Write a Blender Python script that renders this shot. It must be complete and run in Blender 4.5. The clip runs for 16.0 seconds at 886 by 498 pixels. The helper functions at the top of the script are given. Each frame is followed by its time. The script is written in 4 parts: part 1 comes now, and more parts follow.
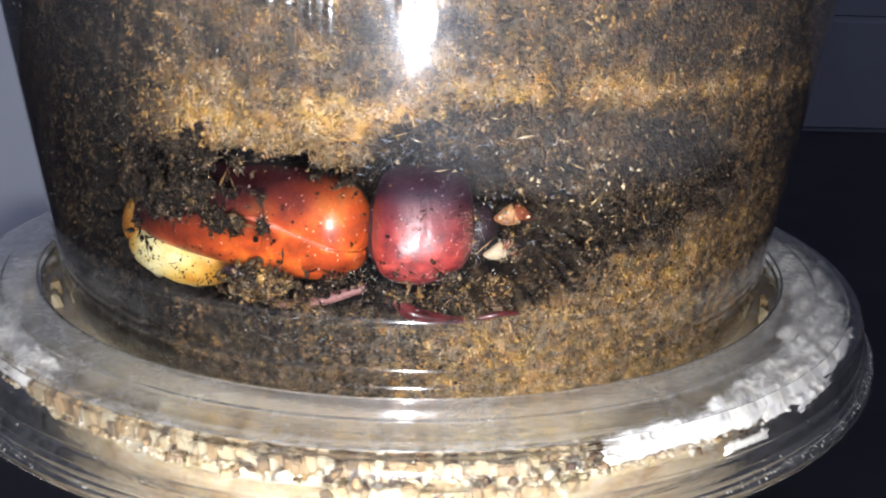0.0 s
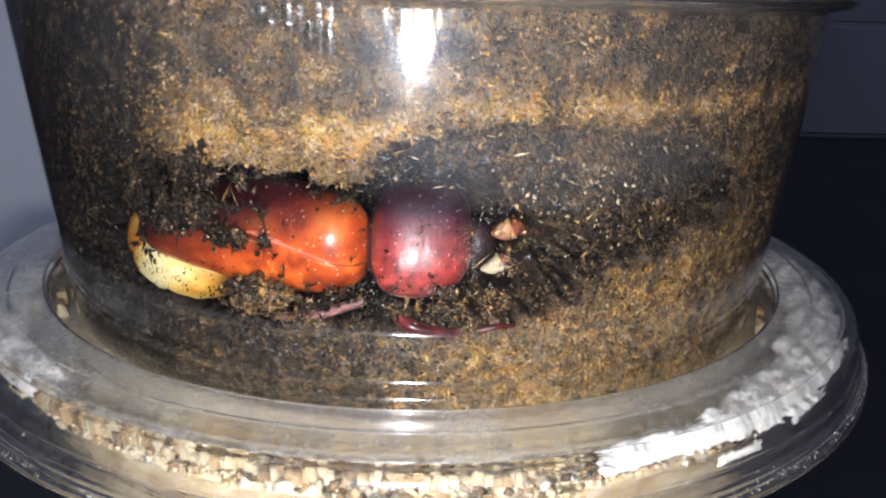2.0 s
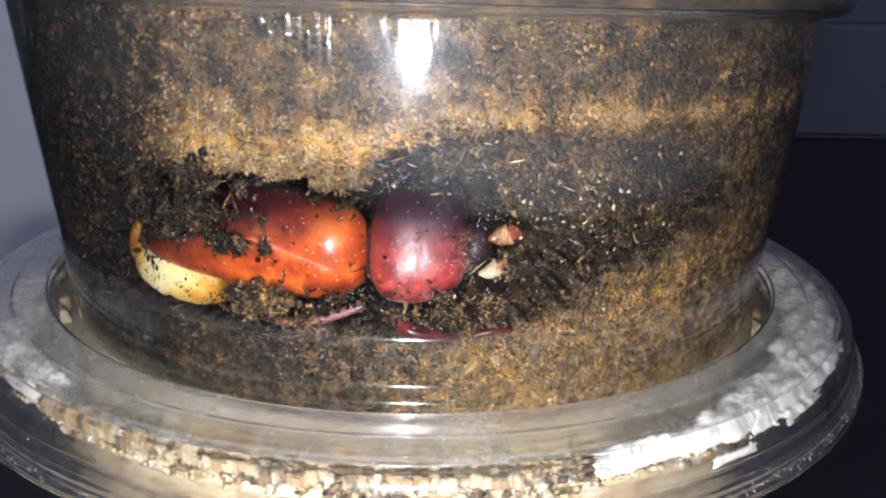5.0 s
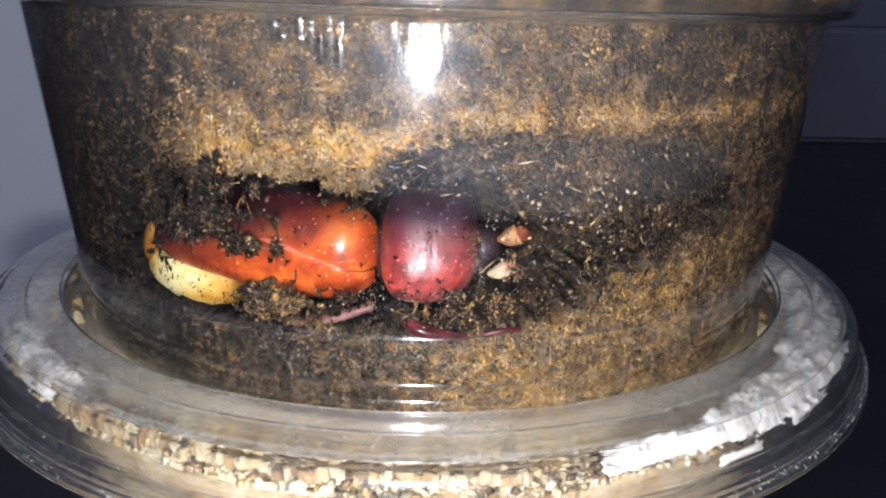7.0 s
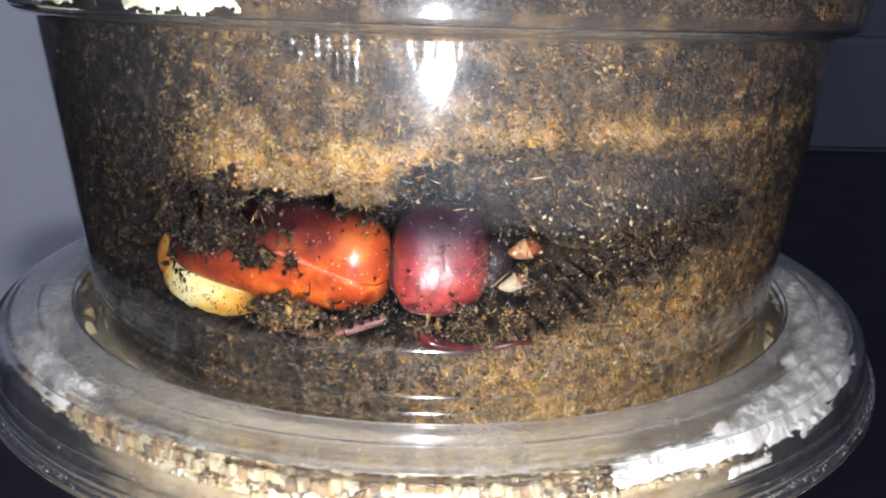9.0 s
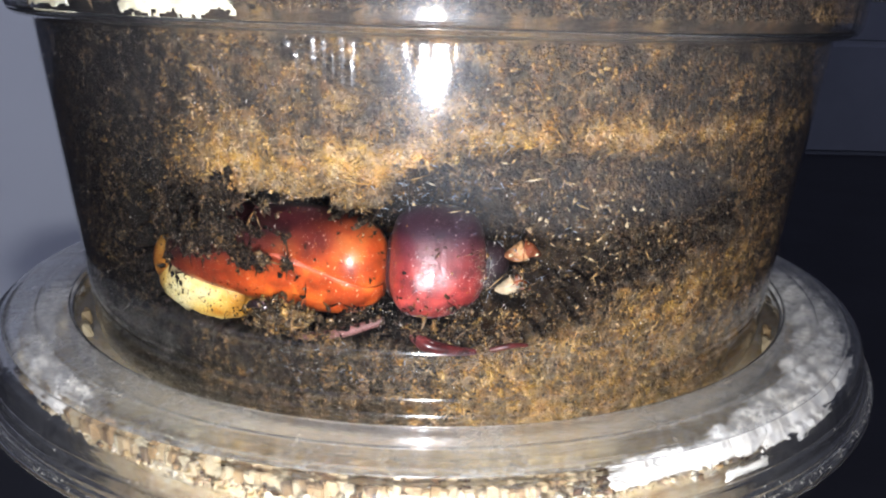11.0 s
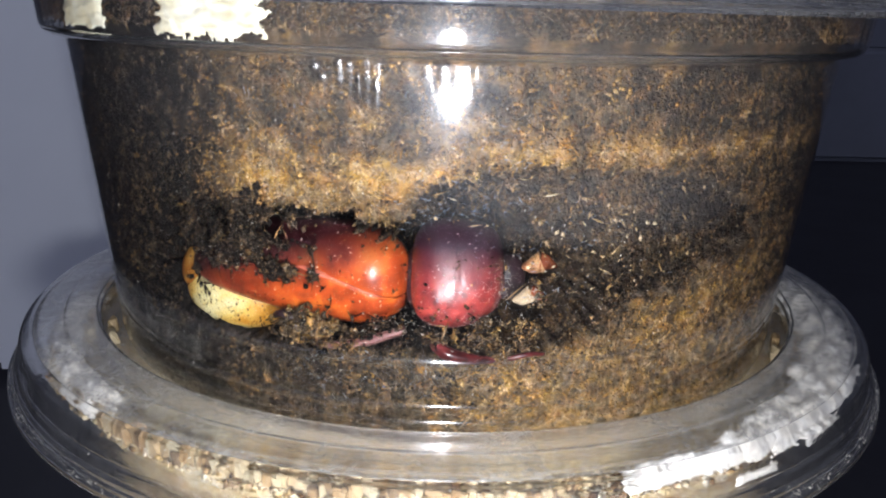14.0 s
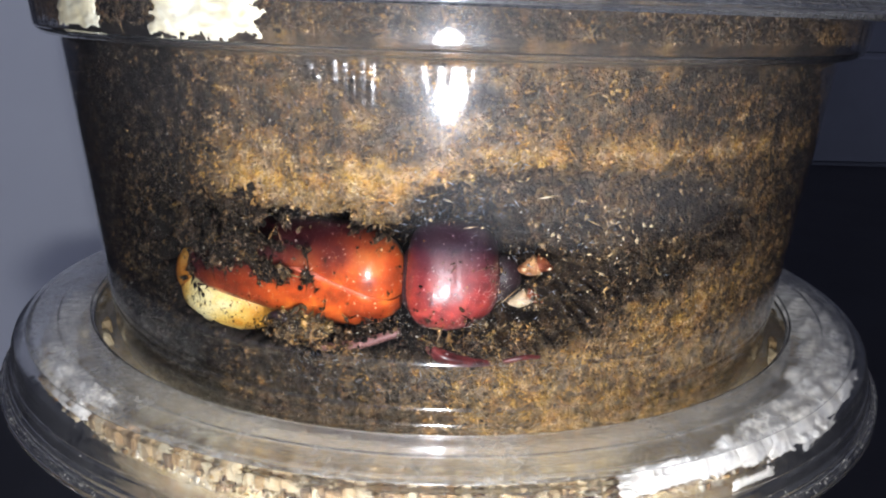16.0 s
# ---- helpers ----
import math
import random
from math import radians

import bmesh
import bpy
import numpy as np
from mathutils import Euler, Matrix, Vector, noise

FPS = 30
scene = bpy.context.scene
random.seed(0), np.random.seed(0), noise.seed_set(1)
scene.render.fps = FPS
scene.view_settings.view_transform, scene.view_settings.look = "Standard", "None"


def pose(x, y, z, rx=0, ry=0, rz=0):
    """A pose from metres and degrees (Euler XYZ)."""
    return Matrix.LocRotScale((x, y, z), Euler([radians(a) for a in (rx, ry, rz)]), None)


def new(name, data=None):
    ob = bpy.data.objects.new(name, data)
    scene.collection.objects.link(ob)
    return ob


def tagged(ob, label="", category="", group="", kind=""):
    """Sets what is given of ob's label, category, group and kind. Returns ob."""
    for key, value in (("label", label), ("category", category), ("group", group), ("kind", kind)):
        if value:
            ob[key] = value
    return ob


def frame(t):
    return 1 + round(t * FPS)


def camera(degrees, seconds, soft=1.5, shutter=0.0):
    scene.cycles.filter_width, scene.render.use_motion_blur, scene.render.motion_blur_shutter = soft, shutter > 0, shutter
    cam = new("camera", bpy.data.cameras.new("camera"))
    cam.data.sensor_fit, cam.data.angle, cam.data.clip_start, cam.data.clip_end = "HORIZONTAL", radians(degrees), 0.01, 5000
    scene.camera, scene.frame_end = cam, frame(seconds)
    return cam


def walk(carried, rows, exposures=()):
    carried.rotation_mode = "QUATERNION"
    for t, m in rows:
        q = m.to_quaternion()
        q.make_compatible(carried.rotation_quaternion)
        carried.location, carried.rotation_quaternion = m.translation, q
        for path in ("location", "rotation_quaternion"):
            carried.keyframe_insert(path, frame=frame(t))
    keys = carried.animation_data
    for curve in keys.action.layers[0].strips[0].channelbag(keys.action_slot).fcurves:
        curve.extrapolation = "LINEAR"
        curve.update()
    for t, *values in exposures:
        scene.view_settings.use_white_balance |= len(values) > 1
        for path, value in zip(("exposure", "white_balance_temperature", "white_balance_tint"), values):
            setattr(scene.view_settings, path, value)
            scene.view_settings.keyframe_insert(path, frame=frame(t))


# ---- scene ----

# Metres. The tub's axis is the z axis, z = 0 is the top of the lower lid's raised ring.
cam = camera(55.68, 16.0, soft=2.0)
ROWS = [
    (0.0, 0.00199, -0.12443, 0.03856, -1.06, -17.99, 1.64),
    (0.5, 0.00207, -0.12445, 0.03882, -0.95, -17.84, 1.64),
    (1.0, 0.00243, -0.12533, 0.03956, -0.89, -17.89, 1.53),
    (1.5, 0.00216, -0.12501, 0.03915, -0.82, -17.75, 1.62),
    (2.0, 0.00262, -0.12556, 0.04000, -0.70, -17.74, 1.61),
    (2.5, 0.00214, -0.12565, 0.03998, -0.82, -17.90, 1.60),
    (3.0, 0.00304, -0.12604, 0.04027, -0.84, -17.81, 1.52),
    (3.5, 0.00299, -0.12610, 0.04038, -0.68, -17.74, 1.43),
    (4.0, 0.00281, -0.12591, 0.04049, -0.68, -17.86, 1.34),
    (6.5, 0.00307, -0.12769, 0.04089, -0.40, -17.23, 1.33),
    (7.0, 0.00250, -0.12779, 0.04066, -0.23, -17.31, 1.20),
    (7.5, 0.00248, -0.12826, 0.04107, -0.17, -17.03, 1.17),
    (8.0, 0.00159, -0.12762, 0.04071, -0.24, -16.84, 1.33),
    (8.5, 0.00144, -0.12780, 0.04116, -0.26, -16.89, 1.39),
    (9.0, 0.00137, -0.12846, 0.04156, -0.14, -16.85, 1.36),
    (11.5, 0.00184, -0.12847, 0.04138, -0.11, -16.56, 1.33),
    (12.0, 0.00124, -0.12992, 0.04222, 0.15, -16.63, 1.24),
    (12.5, 0.00014, -0.13035, 0.04226, 0.26, -16.55, 1.25),
    (13.0, 0.00030, -0.13085, 0.04258, 0.34, -16.38, 1.23),
    (13.5, 0.00010, -0.13111, 0.04237, 0.36, -16.28, 1.23),
    (14.0, 0.00048, -0.13138, 0.04299, 0.41, -16.24, 1.23),
    (14.5, 0.00011, -0.13095, 0.04248, 0.37, -16.08, 1.27),
    (15.0, 0.00011, -0.12967, 0.04211, 0.28, -16.12, 1.44),
    (15.5, 0.00022, -0.13048, 0.04265, 0.25, -16.05, 1.51),
    (16.0, 0.00076, -0.13087, 0.04273, 0.28, -16.03, 1.49),
]
walk(cam, [(t, pose(x, y, z, 90 + pitch, 0, yaw) @ pose(0, 0, 0, 0, 0, roll)) for t, x, y, z, yaw, pitch, roll in ROWS],
     [(0, 0.09), (1, 0.02), (4, 0.04), (7, 0.04), (8, 0.10), (9, 0.12), (11.5, 0.14), (12.5, 0.11), (13, 0.0), (14, -0.03), (14.5, -0.03), (15, 0.04), (16, -0.05)])

# ---------------------------------------------------------------- light
world = bpy.data.worlds.new("room_light")
scene.world = world
world.use_nodes = True
wn = world.node_tree.nodes
# a dim bluish room, lighter on the side behind the camera
w_tc, w_sep, w_map = wn.new("ShaderNodeTexCoord"), wn.new("ShaderNodeSeparateXYZ"), wn.new("ShaderNodeMapRange")
world.node_tree.links.new(w_tc.outputs["Generated"], w_sep.inputs[0])
world.node_tree.links.new(w_sep.outputs["Y"], w_map.inputs["Value"])
for key, value in (("From Min", -1.0), ("From Max", 0.5), ("To Min", 0.37), ("To Max", 0.06)):
    w_map.inputs[key].default_value = value
world.node_tree.links.new(w_map.outputs["Result"], wn["Background"].inputs["Strength"])
wn["Background"].inputs["Color"].default_value = (0.66, 0.72, 1.0, 1)

torch = bpy.data.lights.new("torch", "POINT")
torch.energy = 0.268
torch.color = (0.947, 0.98, 1.04)
torch.shadow_soft_size = 0.005
torch_ob = new("torch", torch)
torch_ob.matrix_world = pose(0.0005, -0.1265, 0.0175)


# ---------------------------------------------------------------- materials
def mat(name):
    m = bpy.data.materials.new(name)
    m.use_nodes = True
    nt = m.node_tree
    return m, nt, nt.nodes, nt.links, nt.nodes["Principled BSDF"]


def coords(nt, scale):
    tc = nt.nodes.new("ShaderNodeTexCoord")
    mp = nt.nodes.new("ShaderNodeMapping")
    mp.inputs["Scale"].default_value = (scale,) * 3 if isinstance(scale, (int, float)) else scale
    nt.links.new(tc.outputs["Object"], mp.inputs["Vector"])
    return mp.outputs["Vector"]


def noise_tex(nt, vec, scale=1.0, detail=4.0, rough=0.6):
    n = nt.nodes.new("ShaderNodeTexNoise")
    n.inputs["Scale"].default_value = scale
    n.inputs["Detail"].default_value = detail
    n.inputs["Roughness"].default_value = rough
    nt.links.new(vec, n.inputs["Vector"])
    return n


def ramp(nt, fac, stops):
    r = nt.nodes.new("ShaderNodeValToRGB")
    while len(r.color_ramp.elements) < len(stops):
        r.color_ramp.elements.new(0.5)
    for e, (p, c) in zip(r.color_ramp.elements, stops):
        e.position, e.color = p, (*c, 1)
    nt.links.new(fac, r.inputs["Fac"])
    return r


def bump(nt, height, strength, distance, bsdf):
    b = nt.nodes.new("ShaderNodeBump")
    b.inputs["Strength"].default_value = strength
    b.inputs["Distance"].default_value = distance
    nt.links.new(height, b.inputs["Height"])
    nt.links.new(b.outputs["Normal"], bsdf.inputs["Normal"])
    return b


def math_node(nt, op, a, b):
    n = nt.nodes.new("ShaderNodeMath")
    n.operation = op
    for s, v in zip(n.inputs, (a, b)):
        if isinstance(v, (int, float)):
            s.default_value = v
        else:
            nt.links.new(v, s)
    return n.outputs[0]


def soil_material(name, stops, wet=0.55, grain=True):
    """Humus whose tone follows the 'tone' attribute, with grain at two sizes."""
    m, nt, nodes, links, b = mat(name)
    at = nodes.new("ShaderNodeAttribute")
    at.attribute_name = "tone"
    vec = coords(nt, 1000)
    fine = noise_tex(nt, vec, 2.6, 3, 0.7)
    broad = noise_tex(nt, vec, 0.35, 2, 0.5)
    geo = nodes.new("ShaderNodeNewGeometry")
    v = math_node(nt, "ADD", at.outputs["Fac"], math_node(nt, "MULTIPLY", math_node(nt, "SUBTRACT", fine.outputs["Fac"], 0.5), 0.75 if grain else 0.3))
    v = math_node(nt, "ADD", v, math_node(nt, "MULTIPLY", math_node(nt, "SUBTRACT", broad.outputs["Fac"], 0.5), 0.35))
    if not grain:
        v = math_node(nt, "ADD", v, math_node(nt, "MULTIPLY", math_node(nt, "SUBTRACT", geo.outputs["Random Per Island"], 0.5), 0.32))
    r = ramp(nt, v, stops)
    hue = nodes.new("ShaderNodeHueSaturation")
    tint = noise_tex(nt, vec, 0.9, 2, 0.5)
    links.new(ramp(nt, tint.outputs["Fac"], [(0.36, (0.78,) * 3), (0.52, (1.0,) * 3), (0.75, (1.12,) * 3)]).outputs["Color"], hue.inputs["Saturation"])
    cast = noise_tex(nt, vec, 0.55, 3, 0.6)
    links.new(ramp(nt, cast.outputs["Fac"], [(0.34, (0.488,) * 3), (0.5, (0.498,) * 3), (0.68, (0.506,) * 3)]).outputs["Color"], hue.inputs["Hue"])
    links.new(r.outputs["Color"], hue.inputs["Color"])
    links.new(hue.outputs["Color"], b.inputs["Base Color"])
    b.inputs["Roughness"].default_value = wet
    b.inputs["Specular IOR Level"].default_value = 0.1
    bump(nt, fine.outputs["Fac"], 0.8, 0.0004, b)
    return m


HUMUS = [(0.0, (0.010, 0.008, 0.007)), (0.3, (0.055, 0.039, 0.026)), (0.55, (0.16, 0.098, 0.042)), (0.8, (0.37, 0.213, 0.066)), (1.0, (0.51, 0.335, 0.14))]
CREAM = [(0.0, (0.10, 0.05, 0.02)), (0.3, (0.38, 0.24, 0.10)), (0.6, (0.66, 0.52, 0.30)), (1.0, (0.85, 0.80, 0.66))]
M_SOIL = soil_material("humus", HUMUS, 0.75)
M_BITS = soil_material("humus_bits", HUMUS, 0.7, False)
M_CREAM = soil_material("pale_wood_flakes", CREAM, 0.6)
M_CHIP = soil_material("pale_chips", CREAM, 0.5, False)


def plastic(name, rough, relief, size, haze, film, base=0.06, damp=0.0, streak=False):
    """Clear plastic with a patchy film of condensation and smears on it."""
    m, nt, nodes, links, b = mat(name)
    b.inputs["Base Color"].default_value = (0.98, 0.98, 0.985, 1)
    b.inputs["Transmission Weight"].default_value = 1.0
    b.inputs["IOR"].default_value = 1.46
    n = noise_tex(nt, coords(nt, size), 1.0, 3, 0.6)
    r = ramp(nt, n.outputs["Fac"], [(0.35, (rough,) * 3), (0.75, (rough * 2.5,) * 3)])
    links.new(r.outputs["Color"], b.inputs["Roughness"])
    bump(nt, n.outputs["Fac"], relief, 0.0003, b)
    d = nodes.new("ShaderNodeBsdfDiffuse")
    d.inputs["Color"].default_value = (*film, 1)
    patch = noise_tex(nt, coords(nt, 70), 1.0, 3, 0.6)
    fine = noise_tex(nt, coords(nt, 1400), 1.0, 2, 0.7)
    f = math_node(nt, "MULTIPLY", ramp(nt, patch.outputs["Fac"], [(0.48, (base,) * 3), (0.70, (1.0,) * 3)]).outputs["Color"],
                  ramp(nt, fine.outputs["Fac"], [(0.42, (0.25,) * 3), (0.62, (1.0,) * 3)]).outputs["Color"])
    f = math_node(nt, "MULTIPLY", f, haze)
    if streak:
        # flow marks of the moulding, running out from the axis
        flat = nodes.new("ShaderNodeVectorMath")
        flat.operation = "MULTIPLY"
        flat.inputs[1].default_value = (1, 1, 0)
        links.new(coords(nt, 1), flat.inputs[0])
        ray = nodes.new("ShaderNodeVectorMath")
        ray.operation = "NORMALIZE"
        links.new(flat.outputs[0], ray.inputs[0])
        flow = noise_tex(nt, ray.outputs[0], 16.0, 4, 0.65)
        f = math_node(nt, "MULTIPLY", f, ramp(nt, flow.outputs["Fac"], [(0.36, (0.35,) * 3), (0.5, (0.9,) * 3), (0.64, (1.0,) * 3)]).outputs["Color"])
    if damp:
        # condensation that thickens towards the rim
        sep = nodes.new("ShaderNodeSeparateXYZ")
        links.new(coords(nt, 1000), sep.inputs[0])
        cloud = noise_tex(nt, coords(nt, 160), 1.0, 3, 0.6)
        h = math_node(nt, "ADD", sep.outputs["Z"], math_node(nt, "MULTIPLY", math_node(nt, "SUBTRACT", cloud.outputs["Fac"], 0.5), 14.0))
        rise = ramp(nt, math_node(nt, "DIVIDE", h, 45.0), [(0.48, (0.0,) * 3), (0.72, (damp,) * 3)])
        # strongest at the front and fading sideways: the torch's glow put into the film
        side = nodes.new("ShaderNodeMapRange")
        for key, value in (("From Min", 14.0), ("From Max", 44.0), ("To Min", 1.0), ("To Max", 0.12)):
            side.inputs[key].default_value = value
        links.new(math_node(nt, "ABSOLUTE", sep.outputs["X"], 0.0), side.inputs["Value"])
        f = math_node(nt, "ADD", f, math_node(nt, "MULTIPLY", rise.outputs["Color"], side.outputs["Result"]))
        # breath of moisture on the wall over the hollow
        du = math_node(nt, "DIVIDE", math_node(nt, "SUBTRACT", sep.outputs["X"], 16.0), 19.0)
        dz = math_node(nt, "DIVIDE", math_node(nt, "SUBTRACT", sep.outputs["Z"], 24.0), 4.8)
        away = math_node(nt, "ADD", math_node(nt, "MULTIPLY", du, du), math_node(nt, "MULTIPLY", dz, dz))
        away = math_node(nt, "ADD", away, math_node(nt, "MULTIPLY", math_node(nt, "SUBTRACT", cloud.outputs["Fac"], 0.5), 1.8))
        mist = ramp(nt, away, [(0.15, (0.028,) * 3), (0.95, (0.0,) * 3)])
        front = math_node(nt, "LESS_THAN", sep.outputs["Y"], 0.0)
        f = math_node(nt, "ADD", f, math_node(nt, "MULTIPLY", mist.outputs["Color"], front))
    mix = nodes.new("ShaderNodeMixShader")
    links.new(f, mix.inputs["Fac"])
    links.new(b.outputs["BSDF"], mix.inputs[1])
    # the film is half dust, half fine droplets that glint
    g = nodes.new("ShaderNodeBsdfGlossy")
    g.inputs["Roughness"].default_value = 0.30
    g.inputs["Color"].default_value = (0.9, 0.92, 1.0, 1)
    film_mix = nodes.new("ShaderNodeMixShader")
    film_mix.inputs["Fac"].default_value = 0.30
    links.new(d.outputs["BSDF"], film_mix.inputs[1])
    links.new(g.outputs["BSDF"], film_mix.inputs[2])
    links.new(film_mix.outputs["Shader"], mix.inputs[2])
    links.new(mix.outputs["Shader"], nodes["Material Output"].inputs["Surface"])
    return m


M_TUB = plastic("clear_plastic", 0.034, 0.05, 700, 0.006, (0.78, 0.77, 0.80), 0.04, 0.030)
M_TUB.node_tree.nodes["Principled BSDF"].inputs["IOR"].default_value = 1.40
M_FLANGE = plastic("clear_flange_plastic", 0.04, 0.15, 260, 0.10, (0.69, 0.66, 0.63), 0.75, streak=True)
M_LID = plastic("clear_lid_plastic", 0.07, 0.30, 260, 0.42, (0.86, 0.82, 0.74), 0.7, streak=True)


M_RIB, _nt, _nodes, _links, _b = mat("clear_rib")
_clear, _shine, _mix = _nodes.new("ShaderNodeBsdfTransparent"), _nodes.new("ShaderNodeBsdfGlossy"), _nodes.new("ShaderNodeMixShader")
_shine.inputs["Roughness"].default_value = 0.14
_mix.inputs["Fac"].default_value = 0.05
_links.new(_clear.outputs[0], _mix.inputs[1])
_links.new(_shine.outputs[0], _mix.inputs[2])
_links.new(_mix.outputs[0], _nodes["Material Output"].inputs["Surface"])


def chitin(name, stops, rough=0.22, size=350, coat=0.3, deep=None, lo=0.0, hi=1.0, coat_rough=0.12, axis="Y", slant=0.0):
    m, nt, nodes, links, b = mat(name)
    n = noise_tex(nt, coords(nt, size), 1.0, 4, 0.6)
    r = ramp(nt, n.outputs["Fac"], stops)
    colour = r.outputs["Color"]
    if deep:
        # second colour towards one flank, between two heights in mm: painted shade, abdomen's amber
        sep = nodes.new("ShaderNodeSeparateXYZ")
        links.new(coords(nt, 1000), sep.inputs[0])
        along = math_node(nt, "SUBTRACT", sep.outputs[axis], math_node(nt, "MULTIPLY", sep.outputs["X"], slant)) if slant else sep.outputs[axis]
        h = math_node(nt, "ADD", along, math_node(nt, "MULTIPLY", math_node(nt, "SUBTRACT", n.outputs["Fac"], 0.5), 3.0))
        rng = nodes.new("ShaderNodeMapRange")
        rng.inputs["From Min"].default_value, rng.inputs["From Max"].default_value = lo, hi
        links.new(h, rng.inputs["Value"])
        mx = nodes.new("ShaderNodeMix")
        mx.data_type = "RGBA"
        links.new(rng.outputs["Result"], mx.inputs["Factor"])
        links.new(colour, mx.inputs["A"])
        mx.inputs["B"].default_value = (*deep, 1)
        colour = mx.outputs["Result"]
    links.new(colour, b.inputs["Base Color"])
    b.inputs["Roughness"].default_value = rough
    b.inputs["Coat Weight"].default_value = coat
    b.inputs["Coat Roughness"].default_value = coat_rough
    f = noise_tex(nt, coords(nt, 4000), 1.0, 2, 0.5)
    bump(nt, f.outputs["Fac"], 0.15, 0.0001, b)
    return m


# the wing cases' upper rear is painted dark, as shade of the soil above
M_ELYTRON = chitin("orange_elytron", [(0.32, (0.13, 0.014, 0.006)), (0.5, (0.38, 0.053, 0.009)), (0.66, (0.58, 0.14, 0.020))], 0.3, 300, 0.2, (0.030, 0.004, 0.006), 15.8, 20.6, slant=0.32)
# the shield's top is painted darker where it turns from the torch
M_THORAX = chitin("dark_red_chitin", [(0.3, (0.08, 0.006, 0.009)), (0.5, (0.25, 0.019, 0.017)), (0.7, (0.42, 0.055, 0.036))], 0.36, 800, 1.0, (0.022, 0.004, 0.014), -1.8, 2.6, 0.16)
M_THORAX.node_tree.nodes["Principled BSDF"].inputs["Coat IOR"].default_value = 1.65
M_THORAX.node_tree.nodes["Principled BSDF"].inputs["Specular IOR Level"].default_value = 1.0
M_THORAX.node_tree.nodes["Bump"].inputs["Strength"].default_value = 0.45
M_CREAMBODY = chitin("cream_abdomen", [(0.36, (0.48, 0.20, 0.015)), (0.47, (0.64, 0.43, 0.11)), (0.58, (0.68, 0.59, 0.31))], 0.4, 160, 0.1, (0.46, 0.19, 0.015), -12.8, -9.0, axis="X")
M_TAIL = chitin("amber_tail", [(0.36, (0.20, 0.055, 0.007)), (0.5, (0.34, 0.125, 0.015)), (0.65, (0.48, 0.26, 0.06))], 0.4, 160, 0.1)
M_TIP = chitin("pale_horn", [(0.35, (0.42, 0.28, 0.15)), (0.62, (0.60, 0.50, 0.36))], 0.25, 300, 0.0)
M_HORN = chitin("amber_horn", [(0.35, (0.24, 0.08, 0.03)), (0.62, (0.50, 0.27, 0.12))], 0.4, 500, 0.0)
M_HEAD = chitin("black_chitin", [(0.3, (0.010, 0.008, 0.010)), (0.7, (0.05, 0.02, 0.025))], 0.4, 400, 0.0)
M_ORANGETIP = chitin("orange_tip", [(0.3, (0.16, 0.035, 0.015)), (0.7, (0.40, 0.13, 0.06))], 0.25)
M_LEG = chitin("dark_leg", [(0.35, (0.03, 0.006, 0.007)), (0.68, (0.16, 0.022, 0.022))], 0.3, 900)
M_PINKLEG = chitin("pink_leg", [(0.3, (0.13, 0.050, 0.045)), (0.7, (0.19, 0.085, 0.078))], 0.35)
M_SEAM = chitin("pink_seam", [(0.3, (0.46, 0.09, 0.05)), (0.7, (0.60, 0.19, 0.13))], 0.4)


def rough_paint(name, dark, light, rough, size, relief=0.2):
    m, nt, nodes, links, b = mat(name)
    n = noise_tex(nt, coords(nt, size), 1.0, 5, 0.6)
    r = ramp(nt, n.outputs["Fac"], [(0.3, dark), (0.7, light)])
    links.new(r.outputs["Color"], b.inputs["Base Color"])
    b.inputs["Roughness"].default_value = rough
    bump(nt, n.outputs["Fac"], relief, 0.001, b)
    return m


M_WALL = rough_paint("grey_wall", (0.74, 0.76, 0.84), (0.80, 0.82, 0.90), 0.8, 12)
M_FARWALL = rough_paint("slate_wall", (0.125, 0.132, 0.162), (0.165, 0.172, 0.215), 0.8, 12)
M_TABLE = rough_paint("dark_table", (0.019, 0.018, 0.024), (0.030, 0.029, 0.038), 0.55, 30)
M_MOULD = rough_paint("white_mould", (0.84, 0.77, 0.66), (0.95, 0.93, 0.90), 0.7, 420, 0.25)
M_CREAMMOULD = rough_paint("cream_mould", (0.72, 0.62, 0.38), (0.90, 0.87, 0.74), 0.7, 420, 0.25)
M_BLOCK, _nt, _nodes, _links, _b = mat("chip_wood")
_info = _nodes.new("ShaderNodeObjectInfo")
_grain = noise_tex(_nt, coords(_nt, (900, 900, 250)), 1.0, 3, 0.6)
_v = math_node(_nt, "ADD", _info.outputs["Random"], math_node(_nt, "MULTIPLY", math_node(_nt, "SUBTRACT", _grain.outputs["Fac"], 0.5), 0.5))
_links.new(ramp(_nt, _v, [(0.0, (0.15, 0.10, 0.055)), (0.25, (0.32, 0.20, 0.09)), (0.6, (0.42, 0.31, 0.17)), (1.0, (0.54, 0.46, 0.31))]).outputs["Color"], _b.inputs["Base Color"])
_b.inputs["Roughness"].default_value = 0.6
bump(_nt, _grain.outputs["Fac"], 0.4, 0.0002, _b)
M_THREAD_GLINT = rough_paint("pale_thread_glint", (0.16, 0.18, 0.24), (0.36, 0.40, 0.48), 0.5, 900)
M_GRIT = rough_paint("dust_specks", (0.55, 0.50, 0.42), (0.85, 0.82, 0.76), 0.7, 900)


# ---------------------------------------------------------------- building helpers
def part(name, bm, material, parent=None, label="", smooth=True):
    me = bpy.data.meshes.new(name)
    bm.to_mesh(me)
    bm.free()
    return finish(name, me, material, parent, label, smooth)


